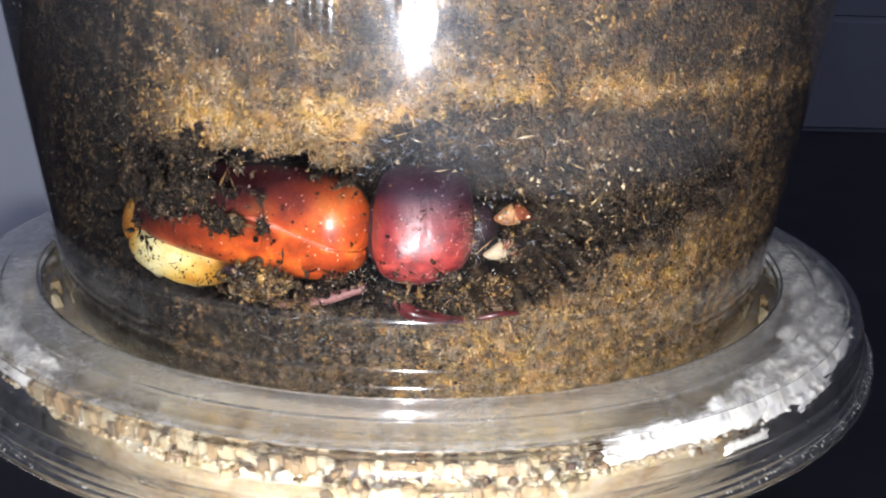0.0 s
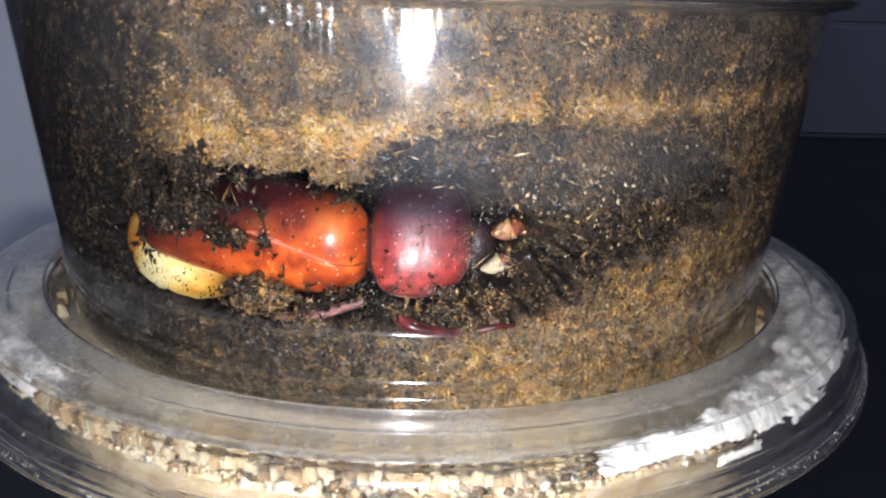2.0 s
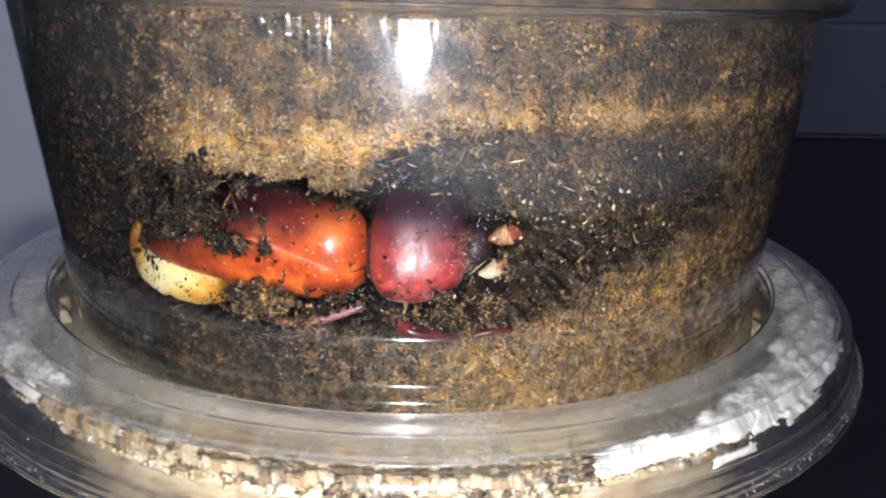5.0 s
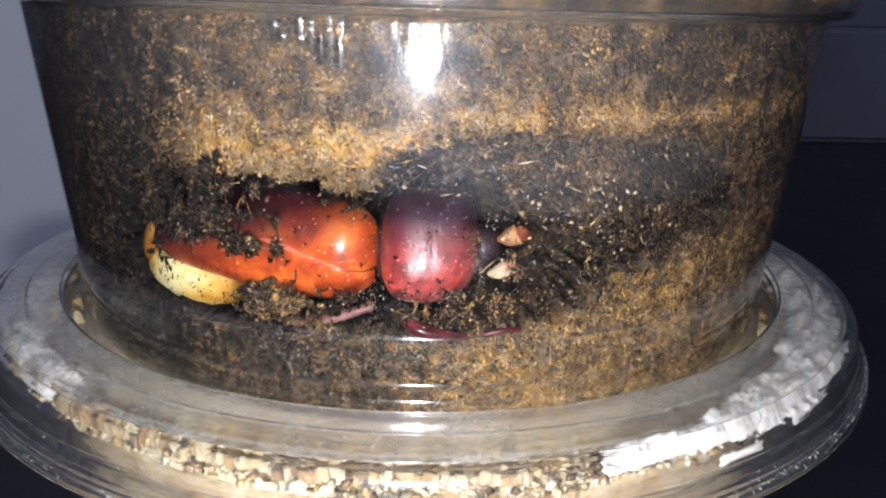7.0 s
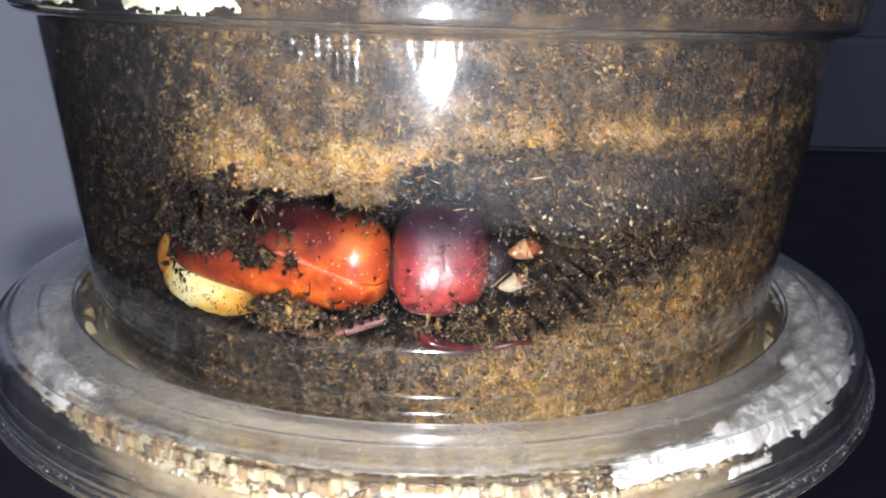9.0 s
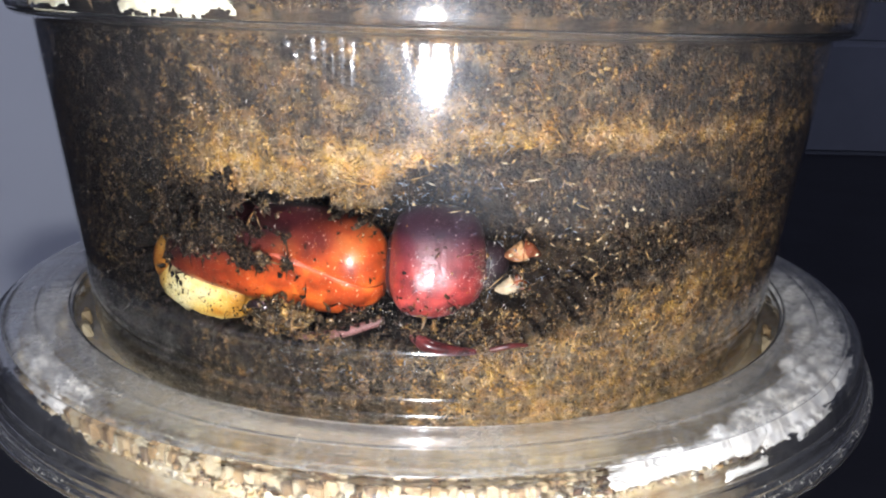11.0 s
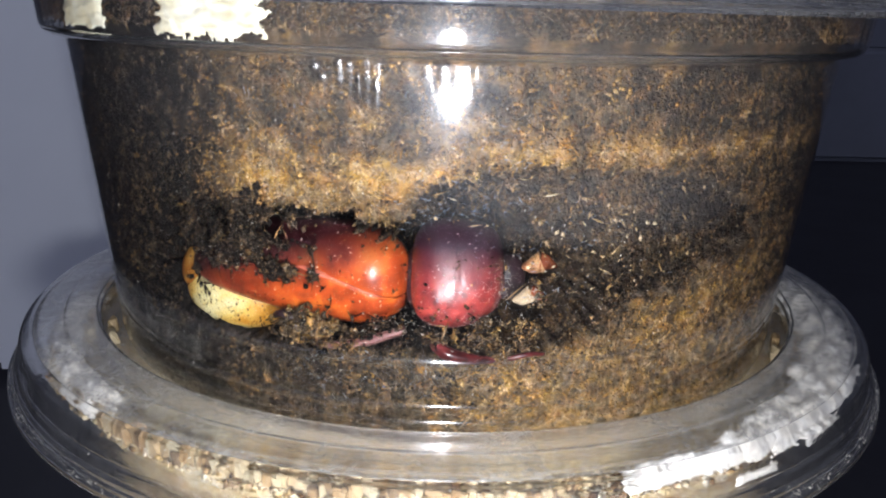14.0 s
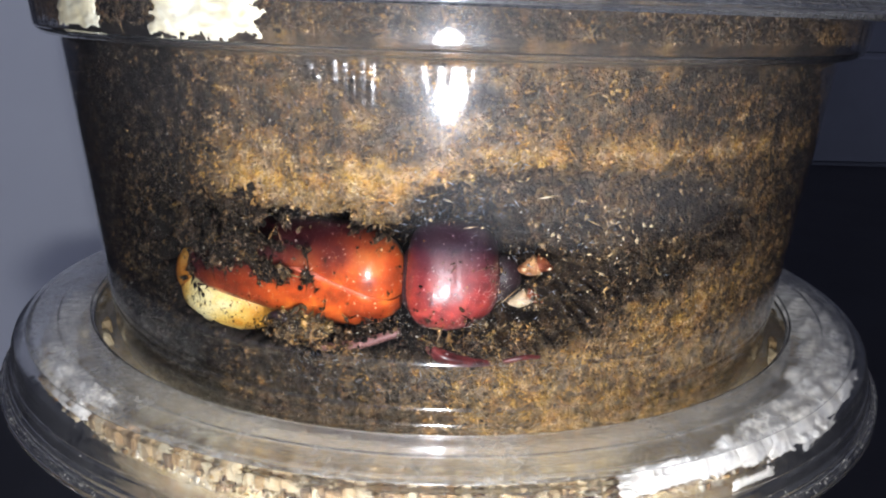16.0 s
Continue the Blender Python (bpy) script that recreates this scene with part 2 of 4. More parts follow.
def finish(name, me, material, parent=None, label="", smooth=True):
    me.materials.append(material)
    if smooth:
        me.polygons.foreach_set("use_smooth", [True] * len(me.polygons))
    ob = new(name, me)
    if parent is not None:
        ob.parent = parent
    if label:
        tagged(ob, label)
    return ob


def empty(name, m=None):
    ob = new(name)
    ob.empty_display_size = 0.005
    if m is not None:
        ob.matrix_world = m
    return ob


def offset_profile(pts, t):
    """The profile moved by t to its left."""
    out = []
    for i, (r, z) in enumerate(pts):
        a, b = pts[max(i - 1, 0)], pts[min(i + 1, len(pts) - 1)]
        d = Vector((b[0] - a[0], b[1] - a[1]))
        d.normalize()
        out.append((max(r - d.y * t, 0.0), z + d.x * t))
    return out


def round_profile(pts, r=0.0006, n=4):
    """Corners of a polyline rounded."""
    out = [pts[0]]
    for a, b, c in zip(pts, pts[1:], pts[2:]):
        a, b, c = Vector(a), Vector(b), Vector(c)
        k = min(r, (a - b).length * 0.45, (c - b).length * 0.45)
        p, q = b + (a - b).normalized() * k, b + (c - b).normalized() * k
        for i in range(n + 1):
            s = i / n
            out.append(tuple(p * (1 - s) ** 2 + b * 2 * s * (1 - s) + q * s * s))
    out.append(pts[-1])
    return out


def lathe(name, outer, thick, material, parent=None, label="", seg=224, ripple=0.0, crease=0.0):
    """A shell of revolution of the given thickness; the profile runs so that the inside is at its left."""
    inner = offset_profile(outer, thick)
    loop = list(outer) + inner[::-1]
    n = len(loop)
    a = np.arange(seg) * 2 * np.pi / seg
    L = np.array(loop)
    V = np.stack([np.outer(L[:, 0], np.cos(a)), np.outer(L[:, 0], np.sin(a)), np.repeat(L[:, 1][:, None], seg, 1)], -1).reshape(-1, 3)
    if ripple:
        # moulded plastic is never quite round: small waves along the ring, stronger on the inside
        wave = np.array([noise.noise(Vector((math.cos(x) * 14, math.sin(x) * 14, 3.0))) + 0.5 * noise.noise(Vector((math.cos(x) * 34, math.sin(x) * 34, 8.0))) for x in a])
        gain = np.array([0.35] * len(outer) + [1.0] * len(inner)) * np.array([1.0 if p[0] > 0.0500 else 0.0 for p in loop])
        d = ripple * np.outer(gain, wave)
        V = V.reshape(n, seg, 3)
        V[..., 0] += d * np.cos(a)
        V[..., 1] += d * np.sin(a)
        V[..., 2] += d * 0.6
        V = V.reshape(-1, 3)
    if crease:
        # upright creases pressed into the wall below the rim, to either side of the front
        V = V.reshape(n, seg, 3)
        for i in range(n):
            lift = max(0.0, min(1.0, (L[i, 1] - 0.0328) / 0.0042)) * (1.0 if L[i, 0] < 0.0545 else 0.0)
            if lift == 0.0:
                continue
            for k in range(seg):
                th = math.degrees(math.atan2(V[i, k, 0], -V[i, k, 1]))
                d = 0.30 * crease * lift * (noise.noise(Vector((th * 0.75, L[i, 1] * 240, 2.0))) + 0.4 * noise.noise(Vector((th * 2.2, L[i, 1] * 420, 7.0)))) * math.exp(-((th - 3) / 8) ** 2)
                if -14.0 < th < -7.0:
                    tooth = (th + 14.0) / 0.9
                    d += 1.9 * crease * lift * (1 - tooth + math.floor(tooth)) * max(0.0, 0.6 + noise.noise(Vector((tooth // 1, L[i, 1] * 900, 5.0))))
                V[i, k, 0] += d * math.cos(a[k])
                V[i, k, 1] += d * math.sin(a[k])
        V = V.reshape(-1, 3)
    closed = loop[0][0] > 1e-6
    rng = range(n) if closed else range(n - 1)
    F = []
    for i in rng:
        j = (i + 1) % n
        for k in range(seg):
            l = (k + 1) % seg
            F.append((i * seg + k, i * seg + l, j * seg + l, j * seg + k))
    me = bpy.data.meshes.new(name)
    me.from_pydata(V.tolist(), [], F)
    bm = bmesh.new()
    bm.from_mesh(me)
    bmesh.ops.remove_doubles(bm, verts=bm.verts, dist=1e-7)
    bmesh.ops.recalc_face_normals(bm, faces=bm.faces)
    bm.to_mesh(me)
    bm.free()
    return finish(name, me, material, parent, label)


# ---------------------------------------------------------------- the setting
def box(bm, lo, hi, bevel=0.0):
    r = bmesh.ops.create_cube(bm, size=1)
    for v in r["verts"]:
        v.co = Vector([lo[i] + (v.co[i] + 0.5) * (hi[i] - lo[i]) for i in range(3)])
    if bevel:
        es = {e for v in r["verts"] for e in v.link_edges}
        bmesh.ops.bevel(bm, geom=list(es), offset=bevel, segments=3, affect="EDGES")


GROUND = -0.0600
bm = bmesh.new()
box(bm, (-1.5, -1.5, GROUND - 0.03), (1.5, 1.5, GROUND), 0.002)
tagged(part("table_top", bm, M_TABLE, smooth=False), "dark navy matt table top", "table", kind="structure")


def far_wall():
    """A dim wall at the back of the table, with a shallow ledge along it."""
    bm = bmesh.new()
    box(bm, (-1.5, 0.47, GROUND), (1.5, 0.53, 0.020), 0.004)
    box(bm, (-1.5, 0.482, 0.0205), (1.5, 0.53, 1.2))
    return bm


tagged(part("wall_north", far_wall(), M_FARWALL, smooth=False), "dim slate-blue wall behind the table", "wall", kind="structure")
bm = bmesh.new()
box(bm, (-0.126, 0.080, GROUND), (-0.012, 0.20, 0.30), 0.004)
tagged(part("wall_west", bm, M_WALL, smooth=False), "plain grey-blue painted pillar behind the tubs", "wall", kind="structure")


# ---------------------------------------------------------------- the tub
WALL_R, WALL_K, WALL_H = 0.05418, 0.1055, 0.03913
ARC = 52.0
BASE = -0.0042


def wall_r(z):
    return WALL_R + WALL_K * (z - WALL_H)


RIBS = ((-0.00045, 0.00022), (0.00155, 0.00022), (0.00695, 0.00022))


def tub_profile():
    p = [(0.0, BASE + 0.0008), (0.043, BASE + 0.0008), (0.044, BASE), (0.0483, BASE), (0.0494, BASE + 0.0009), (wall_r(-0.0018), -0.0018)]
    p += [(wall_r(z), z) for z in (0.0, 0.003, 0.008)]
    p += [(wall_r(z), z) for z in (0.014, 0.022, 0.030, 0.0312, 0.0322, 0.0332, 0.0342, 0.0352, 0.0362, 0.0370, 0.0374)]
    p += [(0.0541, 0.0381), (0.0561, 0.0383), (0.0570, 0.0392), (0.0573, 0.0425), (0.0575, 0.0453)]
    return round_profile(p, 0.0006, 3)


def lid_profile():
    # the snap ring that holds a tub's base bulges outwards; outside it a flat collar, a step, a shoulder and the brim
    p = [(0.0, -0.0049), (0.0506, -0.0049), (0.0522, -0.0045), (0.0532, -0.0037), (0.0537, -0.0027), (0.05365, -0.0017), (0.0533, -0.0008), (0.0528, -0.0002), (0.0533, 0.0002), (0.0572, 0.00015),
         (0.0575, -0.00005), (0.0608, -0.0001), (0.0613, -0.00065), (0.0622, -0.0007), (0.0628, -0.0012), (0.0631, -0.0020), (0.0633, -0.0040), (0.0636, -0.0042), (0.06375, -0.0054), (0.0640, -0.0056),
         (0.0641, -0.0061), (0.0644, -0.0061), (0.06445, -0.0065), (0.0649, -0.0065), (0.0650, -0.0074)]
    return round_profile(p, 0.0003, 4)


def shell(name, profile, material, parent, seg=224, ripple=0.0, crease=0.0):
    b = lathe(name, profile, 0.00032, material, parent, "", seg, ripple, crease)
    b.visible_shadow = False
    return b


def split(profile, r):
    """The profile cut where it first goes past the radius r."""
    i = next(k for k, p in enumerate(profile) if p[0] > r)
    return profile[:i + 1], profile[i:]


def tub(m, label, creased=False):
    ob = empty("deli_tub", m)
    body, band = split(tub_profile(), 0.0566)
    shell("tub_body", body, M_TUB, ob, 1440 if creased else 224, 0.0, 0.00024 if creased else 0.0)
    shell("rim_band", band, M_TUB, ob, 900, 0.00006)
    for z, h in RIBS:
        rib = []
        for k in range(9):
            q = -1 + k / 4
            rib.append((wall_r(z + q * 0.0006) + 0.00003 + h * (1 - q * q), z + q * 0.0006))
        lathe("wall_rib", rib, 0.00002, M_RIB, ob).visible_shadow = False
    return tagged(ob, label, "tub", "stacked tubs")


def lid(m, label):
    ob = empty("tub_lid", m)
    panel, rest = split(lid_profile(), 0.0505)
    ring, flange = split(rest, 0.0612)
    k = next(i for i, p in enumerate(ring) if p[1] > 0.0001)
    shell("lid_panel", panel, M_LID, ob)
    shell("snap_ring", ring[:k + 1], M_FLANGE, ob, 900, 0.00005)
    shell("lid_collar", ring[k:], M_LID, ob, 900, 0.00007)
    shell("lid_flange", flange, M_FLANGE, ob)
    return tagged(ob, label, "lid", "tub lids")


UP = 0.0503
# the upper tub stands a little aslant on the lid below
LEAN = pose(0, 0, 0, 0, 0.45, 0)
tub(LEAN, "clear plastic deli tub packed with brown humus", True)
lid(pose(0, 0, 0), "clear plastic lid with a raised ring under the tub")
lid(LEAN @ pose(0, 0, UP), "clear plastic lid closing the soil-filled tub")
tub(pose(0, 0, -UP), "clear plastic tub of pale wood flakes under the lid")

# ---------------------------------------------------------------- soil in the upper tub
PATCHES = [(-18.5, 15.2, 17.0, 8.4, 13.0, 2.2), (2.5, 17.0, 8.0, 9.6, 14.0, 2.2), (10, 14.0, 10, 6.0, 12.0, 2.0), (0, 10.0, 13, 2.6, 3.0, 1.5), (-5, 14.5, 7.5, 6.3, 13.0, 2.2), (-23.5, 10.8, 8.0, 4.2, 13.0, 2.2)]


def wob(u, z, s, seed=0.0):
    return noise.noise(Vector((u * s, z * s, seed)))


def hollow(u, z):
    """Depth in mm by which the soil stands back from the wall at arc length u, height z (mm)."""
    best = 0.0
    w = 1.0 + 0.30 * wob(u, z, 0.35) + 0.22 * wob(u, z, 1.1, 4)
    for cu, cz, ru, rz, d, steep in PATCHES:
        q = math.hypot((u - cu) / ru, (z - cz) / rz) * w
        if q < 1:
            best = max(best, d * min(1.0, (1 - q * q) * steep))
    return max(best, 1.6 * sunk(u, z))


def sunk(u, z):
    """1 in the looser pocket before the beetle's head, 0 outside it, with a crisp upper edge."""
    if u < -3 or u > 42:
        return 0.0
    top = 28.3 - (0.018 * (10 - u) ** 2 if u < 10 else 0.010 * max(0.0, u - 14) ** 2) + 0.5 * wob(u, z, 0.5, 91) + 0.3 * wob(u, z, 1.6, 92)
    low = 10.6 + max(0.0, u - 18) * 0.34 + 1.3 * wob(u, z, 0.4, 93) + 0.5 * wob(u, z, 1.4, 94)
    return max(0.0, min(1.0, (top - z) / 0.6)) * max(0.0, min(1.0, (z - low) / 1.5)) * max(0.0, min(1.0, (42 - u) / 5))


def tone(u, z, depth):
    """How tan the soil is: 0 nearly black, 1 straw; the hollow's shade is painted in."""
    v = 0.40 + 0.16 * wob(u, z, 0.18, 7) + (0.17 if z > 22 else 0.24) * wob(u, z, 0.75, 8)
    top = math.exp(-((z - 26.5 - 0.012 * (u + 8) ** 2 * (1 if u > -8 else -0.3)) / 2.8) ** 2) if u < 3 else math.exp(-((z - 29.6) / 1.3) ** 2) * 1.2
    v += 0.27 * top * max(0.0, min(1.0, (u + 30) / 8))
    low = max(0.0, min(1.0, (u + 4) / 14)) * max(0.0, min(1.0, (12 + max(0, u - 20) * 0.30 - z) / 3))
    v += (0.10 + 0.05 * max(0.0, min(1.0, (u - 16) / 8))) * low - (0.06 if z > 20 else 0.04) * max(0.0, min(1.0, (u - 34) / 12))
    if z < 11:
        v -= 0.19 * max(0.0, min(1.0, (2 - u) / 8))
    v -= (0.40 if z > 16 else 0.31) * max(0.0, min(1.0, (-u - 21) / 10)) + (0.05 if z > 20 else 0.02) * max(0.0, min(1.0, (u - 21) / 10))
    # soil set back in the hollow gets its shade as a darker tone
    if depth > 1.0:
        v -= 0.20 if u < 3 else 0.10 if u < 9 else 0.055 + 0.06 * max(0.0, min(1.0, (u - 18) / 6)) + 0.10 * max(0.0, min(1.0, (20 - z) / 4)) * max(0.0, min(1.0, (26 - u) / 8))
    if z > 28:
        v += 0.22 * wob(u, z, 0.42, 71) - (0.055 if u > 2 else 0.035)
    return v


def u_of(th):
    return ARC * th


def soil_mesh():
    ths = list(np.radians(np.arange(-82, 82.01, 0.33)))
    ths += list(np.radians(np.arange(86, 278, 4.0)))
    zs = list(np.arange(-3.0, 38.2, 0.33)) + [38.8, 40.0, 42.0, 44.0, 45.5]
    V, T = [], []
    for z in zs:
        for th in ths:
            u = u_of(th)
            front = abs(th) < 1.45
            d = hollow(u, z) if front else 0.0
            side = abs(th) > 0.8
            rr = (wall_r(z / 1000) if z <= 38.2 else (0.0552 if z < 40 else 0.0562)) - (0.00060 if side and z <= 38.2 else 0.00060 if z <= 38.2 or z > 41 else 0.0020)
            n = 0.22 * abs(wob(u, z, 0.8, 1)) + 0.25 * abs(wob(u, z, 2.3, 2)) + (0.7 * abs(wob(u, z, 0.5, 3)) if d > 0.5 else 0)
            r = rr - (d + n * (0.25 if side else 1.0)) / 1000
            V.append((r * math.sin(th), -r * math.cos(th), z / 1000))
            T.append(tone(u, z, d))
    n = len(ths)
    F = []
    for i in range(len(zs) - 1):
        for k in range(n):
            l = (k + 1) % n
            F.append((i * n + k, i * n + l, (i + 1) * n + l, (i + 1) * n + k))
    F.append(tuple(range(n))[::-1])
    F.append(tuple(range((len(zs) - 1) * n, len(zs) * n)))
    me = bpy.data.meshes.new("soil")
    me.from_pydata(V, [], F)
    at = me.attributes.new("tone", "FLOAT", "POINT")
    at.data.foreach_set("value", T)
    return me


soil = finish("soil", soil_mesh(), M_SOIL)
soil.matrix_world = LEAN
tagged(soil, "moist brown humus with a hollow pupal cell against the wall", "soil", kind="stuff")

OCT = np.array([(1, 0, 0), (-1, 0, 0), (0, 1, 0), (0, -1, 0), (0, 0, 1), (0, 0, -1)], float)
OCF = [(0, 2, 4), (2, 1, 4), (1, 3, 4), (3, 0, 4), (2, 0, 5), (1, 2, 5), (3, 1, 5), (0, 3, 5)]


def bits_mesh(name, places):
    """Crumbs: rows of centre, normal, three half sizes, turn and tone, each a rough octahedron."""
    rs = np.random.RandomState(5)
    n = len(places)
    C, N, S = (np.array([p[k] for p in places], float) for k in range(3))
    turn, tn = np.array([p[3] for p in places]), np.array([p[4] for p in places])
    t = np.cross(N, (0, 0, 1.0))
    t /= np.linalg.norm(t, axis=1)[:, None]
    b = np.cross(N, t)
    ca, sa = np.cos(turn)[:, None], np.sin(turn)[:, None]
    x, y = t * ca + b * sa, b * ca - t * sa
    pts = OCT[None] * (1 + rs.uniform(-0.4, 0.4, (n, 6, 3))) * S[:, None] + rs.uniform(-0.2, 0.2, (n, 6, 3)) * S[:, None]
    V = C[:, None] + pts[..., 0:1] * x[:, None] + pts[..., 1:2] * y[:, None] + pts[..., 2:3] * N[:, None]
    F = (np.array(OCF)[None] + 6 * np.arange(n)[:, None, None]).reshape(-1, 3)
    me = bpy.data.meshes.new(name)
    me.vertices.add(6 * n)
    me.vertices.foreach_set("co", V.ravel())
    me.loops.add(F.size)
    me.loops.foreach_set("vertex_index", F.ravel())
    me.polygons.add(len(F))
    me.polygons.foreach_set("loop_start", np.arange(0, F.size, 3))
    me.update(calc_edges=True)
    at = me.attributes.new("tone", "FLOAT", "POINT")
    at.data.foreach_set("value", np.repeat(tn, 6))
    return me


def crumb(rs, th, z, r, tn, s, fibre):
    nrm = (math.sin(th), -math.cos(th), rs.uniform(-0.3, 0.3))
    size = (s * rs.uniform(2.5, 5), s * 0.45, s * 0.3) if fibre else (s * rs.uniform(0.8, 1.7), s, s * 0.4)
    return ((r * math.sin(th), -r * math.cos(th), z / 1000), Vector(nrm).normalized(), size, rs.uniform(0, math.pi), tn)


def crumbs():
    rs = random.Random(11)
    rows = []
    while len(rows) < 76000:
        th = radians(rs.uniform(-80, 80))
        z = rs.uniform(-3, 38)
        u = u_of(th)
        d = hollow(u, z)
        lump = wob(u, z, 0.9, 51) + 0.6 * wob(u, z, 1.9, 52)
        gap = 0.0003 if lump < -0.12 else 0.0
        r = wall_r(z / 1000) - 0.00042 - d / 1000 - rs.uniform(0, 0.0003) - gap * (abs(th) < 0.8)
        s = rs.uniform(0.08, 0.25) / 1000 * (0.9 + 0.3 * (d > 0.8))
        calm = u > 7 and d > 0.25
        # tone also falls between the lumps, shade painted into the gaps
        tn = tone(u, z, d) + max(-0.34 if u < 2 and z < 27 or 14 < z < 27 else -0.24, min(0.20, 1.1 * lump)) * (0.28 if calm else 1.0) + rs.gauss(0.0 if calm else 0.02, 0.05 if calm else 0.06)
        if u < -22:
            tn += abs(rs.gauss(0.0, 0.16)) * (0.4 + 0.9 * max(0.0, wob(u, z, 0.5, 61) + 0.3))
        rows.append(crumb(rs, th, z, r, tn, s, rs.random() < (0.12 if z > 22 else 0.10)))
    # clods smeared on the wall in front of the cell, thick at its rear end and thinning out over the wing cases
    for count, lo, hi, zlo, zhi, want, big in ((5200, -31, -12, 12.5, 25, -0.05, 0.34), (70, -30, -16, 7, 12, 0.10, 0.16), (160, -14, 8, 8, 25, 0.3, 0.2), (500, 8, 36, 9, 17, 0.12, 0.24), (500, -10, 12, 6, 12, 0.0, 0.26)):
        n = 0
        while n < count:
            u, z = rs.uniform(lo, hi), rs.uniform(zlo, zhi)
            d = hollow(u, z)
            v = wob(u, z, 0.42, 31) + 0.45 * wob(u, z, 1.3, 32) - (max(0.0, (u + 19.5) / 9) * 0.6 + max(0.0, 17.5 - z) * 0.10 if hi == -12 else 0.0)
            if d < 0.4 or v < want:
                continue
            n += 1
            r = wall_r(z / 1000) - 0.00050 - rs.uniform(0, 0.0006)
            rows.append(crumb(rs, u / ARC, z, r, 0.17 + 0.26 * wob(u, z, 0.6, 33) + rs.gauss(0, 0.13) if u < 0 else tone(u, z, d) + rs.gauss(0.05, 0.14), rs.uniform(0.08, big) / 1000, rs.random() < 0.2))
    for _ in range(800):
        u, z = rs.uniform(-33, 12), rs.uniform(8, 26)
        rows.append(crumb(rs, u / ARC, z, wall_r(z / 1000) - 0.00046, rs.choice((0.0, 0.05, 0.2, 0.6, 0.95)), rs.uniform(0.03, 0.10) / 1000, False))
    # near-black crumbs low on the wall, painting in the shade of gaps between crumbs
    n = 0
    while n < 3400:
        u, z = rs.uniform(-42, 44), rs.uniform(-2.5, 14)
        d = hollow(u, z)
        if d > 0.6 or wob(u, z, 1.0, 81) + 0.6 * wob(u, z, 2.1, 82) < (0.22 if u < 4 else 0.50):
            continue
        n += 1
        rows.append(crumb(rs, u / ARC, z, wall_r(z / 1000) - 0.00046 - rs.uniform(0, 0.0002), rs.uniform(-0.05, 0.14), rs.uniform(0.07, 0.17) / 1000, False))
    # and brighter tan clots
    n = 0
    while n < 2700:
        u, z = rs.uniform(-42, 44), rs.uniform(-2.5, 14)
        if hollow(u, z) > 0.6 or wob(u, z, 0.7, 83) + 0.5 * wob(u, z, 1.8, 84) < 0.30:
            continue
        n += 1
        rows.append(crumb(rs, u / ARC, z, wall_r(z / 1000) - 0.00046 - rs.uniform(0, 0.0002), tone(u, z, 0) + rs.uniform(0.10, 0.24), rs.uniform(0.07, 0.17) / 1000, rs.random() < 0.1))
    # the same, softer, in the upper layer
    for shift, seed, count in ((-0.13, 85, 1500), (0.11, 87, 1700)):
        n = 0
        while n < count:
            u, z = rs.uniform(-46, 48), rs.uniform(27, 37.6)
            if hollow(u, z) > 0.6 or wob(u, z, 0.6, seed) + 0.5 * wob(u, z, 1.5, seed + 0.5) < 0.24:
                continue
            n += 1
            rows.append(crumb(rs, u / ARC, z, wall_r(z / 1000) - 0.00048 - rs.uniform(0, 0.0002), tone(u, z, 0) + shift * rs.uniform(0.6, 1.4), rs.uniform(0.08, 0.19) / 1000, rs.random() < 0.15))
    # a brown lump wedged under the wing cases, and crumbs at the cell's lower edge
    for count, cu, cz, su, sz in ((520, -15.2, 9.6, 2.0, 1.0), (170, -27.5, 17.5, 2.2, 3.2), (100, -24.0, 15.8, 2.6, 1.3), (80, -20.0, 19.8, 4.0, 2.2), (120, 2.0, 9.6, 3.0, 0.7)):
        for _ in range(count):
            u, z = rs.gauss(cu, su), rs.gauss(cz, sz)
            rows.append(crumb(rs, u / ARC, z, wall_r(z / 1000) - 0.00052 - rs.uniform(0, 0.0010), (0.48 if cu > -19 else 0.17) + 0.3 * wob(u, z, 0.8, 34) + rs.gauss(0, 0.12), rs.uniform(0.10, 0.26) / 1000 * (1.4 if cu > -19 else 1.7), rs.random() < 0.15))
    for _ in range(110):
        u, z = rs.uniform(-31, -17), rs.uniform(7.5, 13)
        rows.append(crumb(rs, u / ARC, z, wall_r(z / 1000) - 0.00046, 0.0, rs.uniform(0.04, 0.13) / 1000, False))
    for _ in range(14):
        u, z = rs.gauss(2, 3.5), rs.gauss(24, 1.6)
        rows.append(crumb(rs, u / ARC, z, wall_r(z / 1000) - 0.0008, rs.uniform(0.5, 0.7), rs.uniform(0.08, 0.15) / 1000, True))
    # broader flakes in the upper layer
    for _ in range(260):
        u, z = rs.uniform(-48, 48), rs.uniform(28, 37.5)
        rows.append(crumb(rs, u / ARC, z, wall_r(z / 1000) - 0.00072, rs.choice((0.22, 0.3, 0.36, 0.55, 0.62, 0.7)), rs.uniform(0.12, 0.26) / 1000, rs.random() < 0.35))
    # long straws in the upper layer
    for _ in range(90):
        u, z = rs.uniform(-40, 40), rs.uniform(27, 37)
        rows.append(crumb(rs, u / ARC, z, wall_r(z / 1000) - 0.0008, rs.choice((0.04, 0.08, 0.12, 0.2, 0.55)), rs.uniform(0.18, 0.42) / 1000, True))
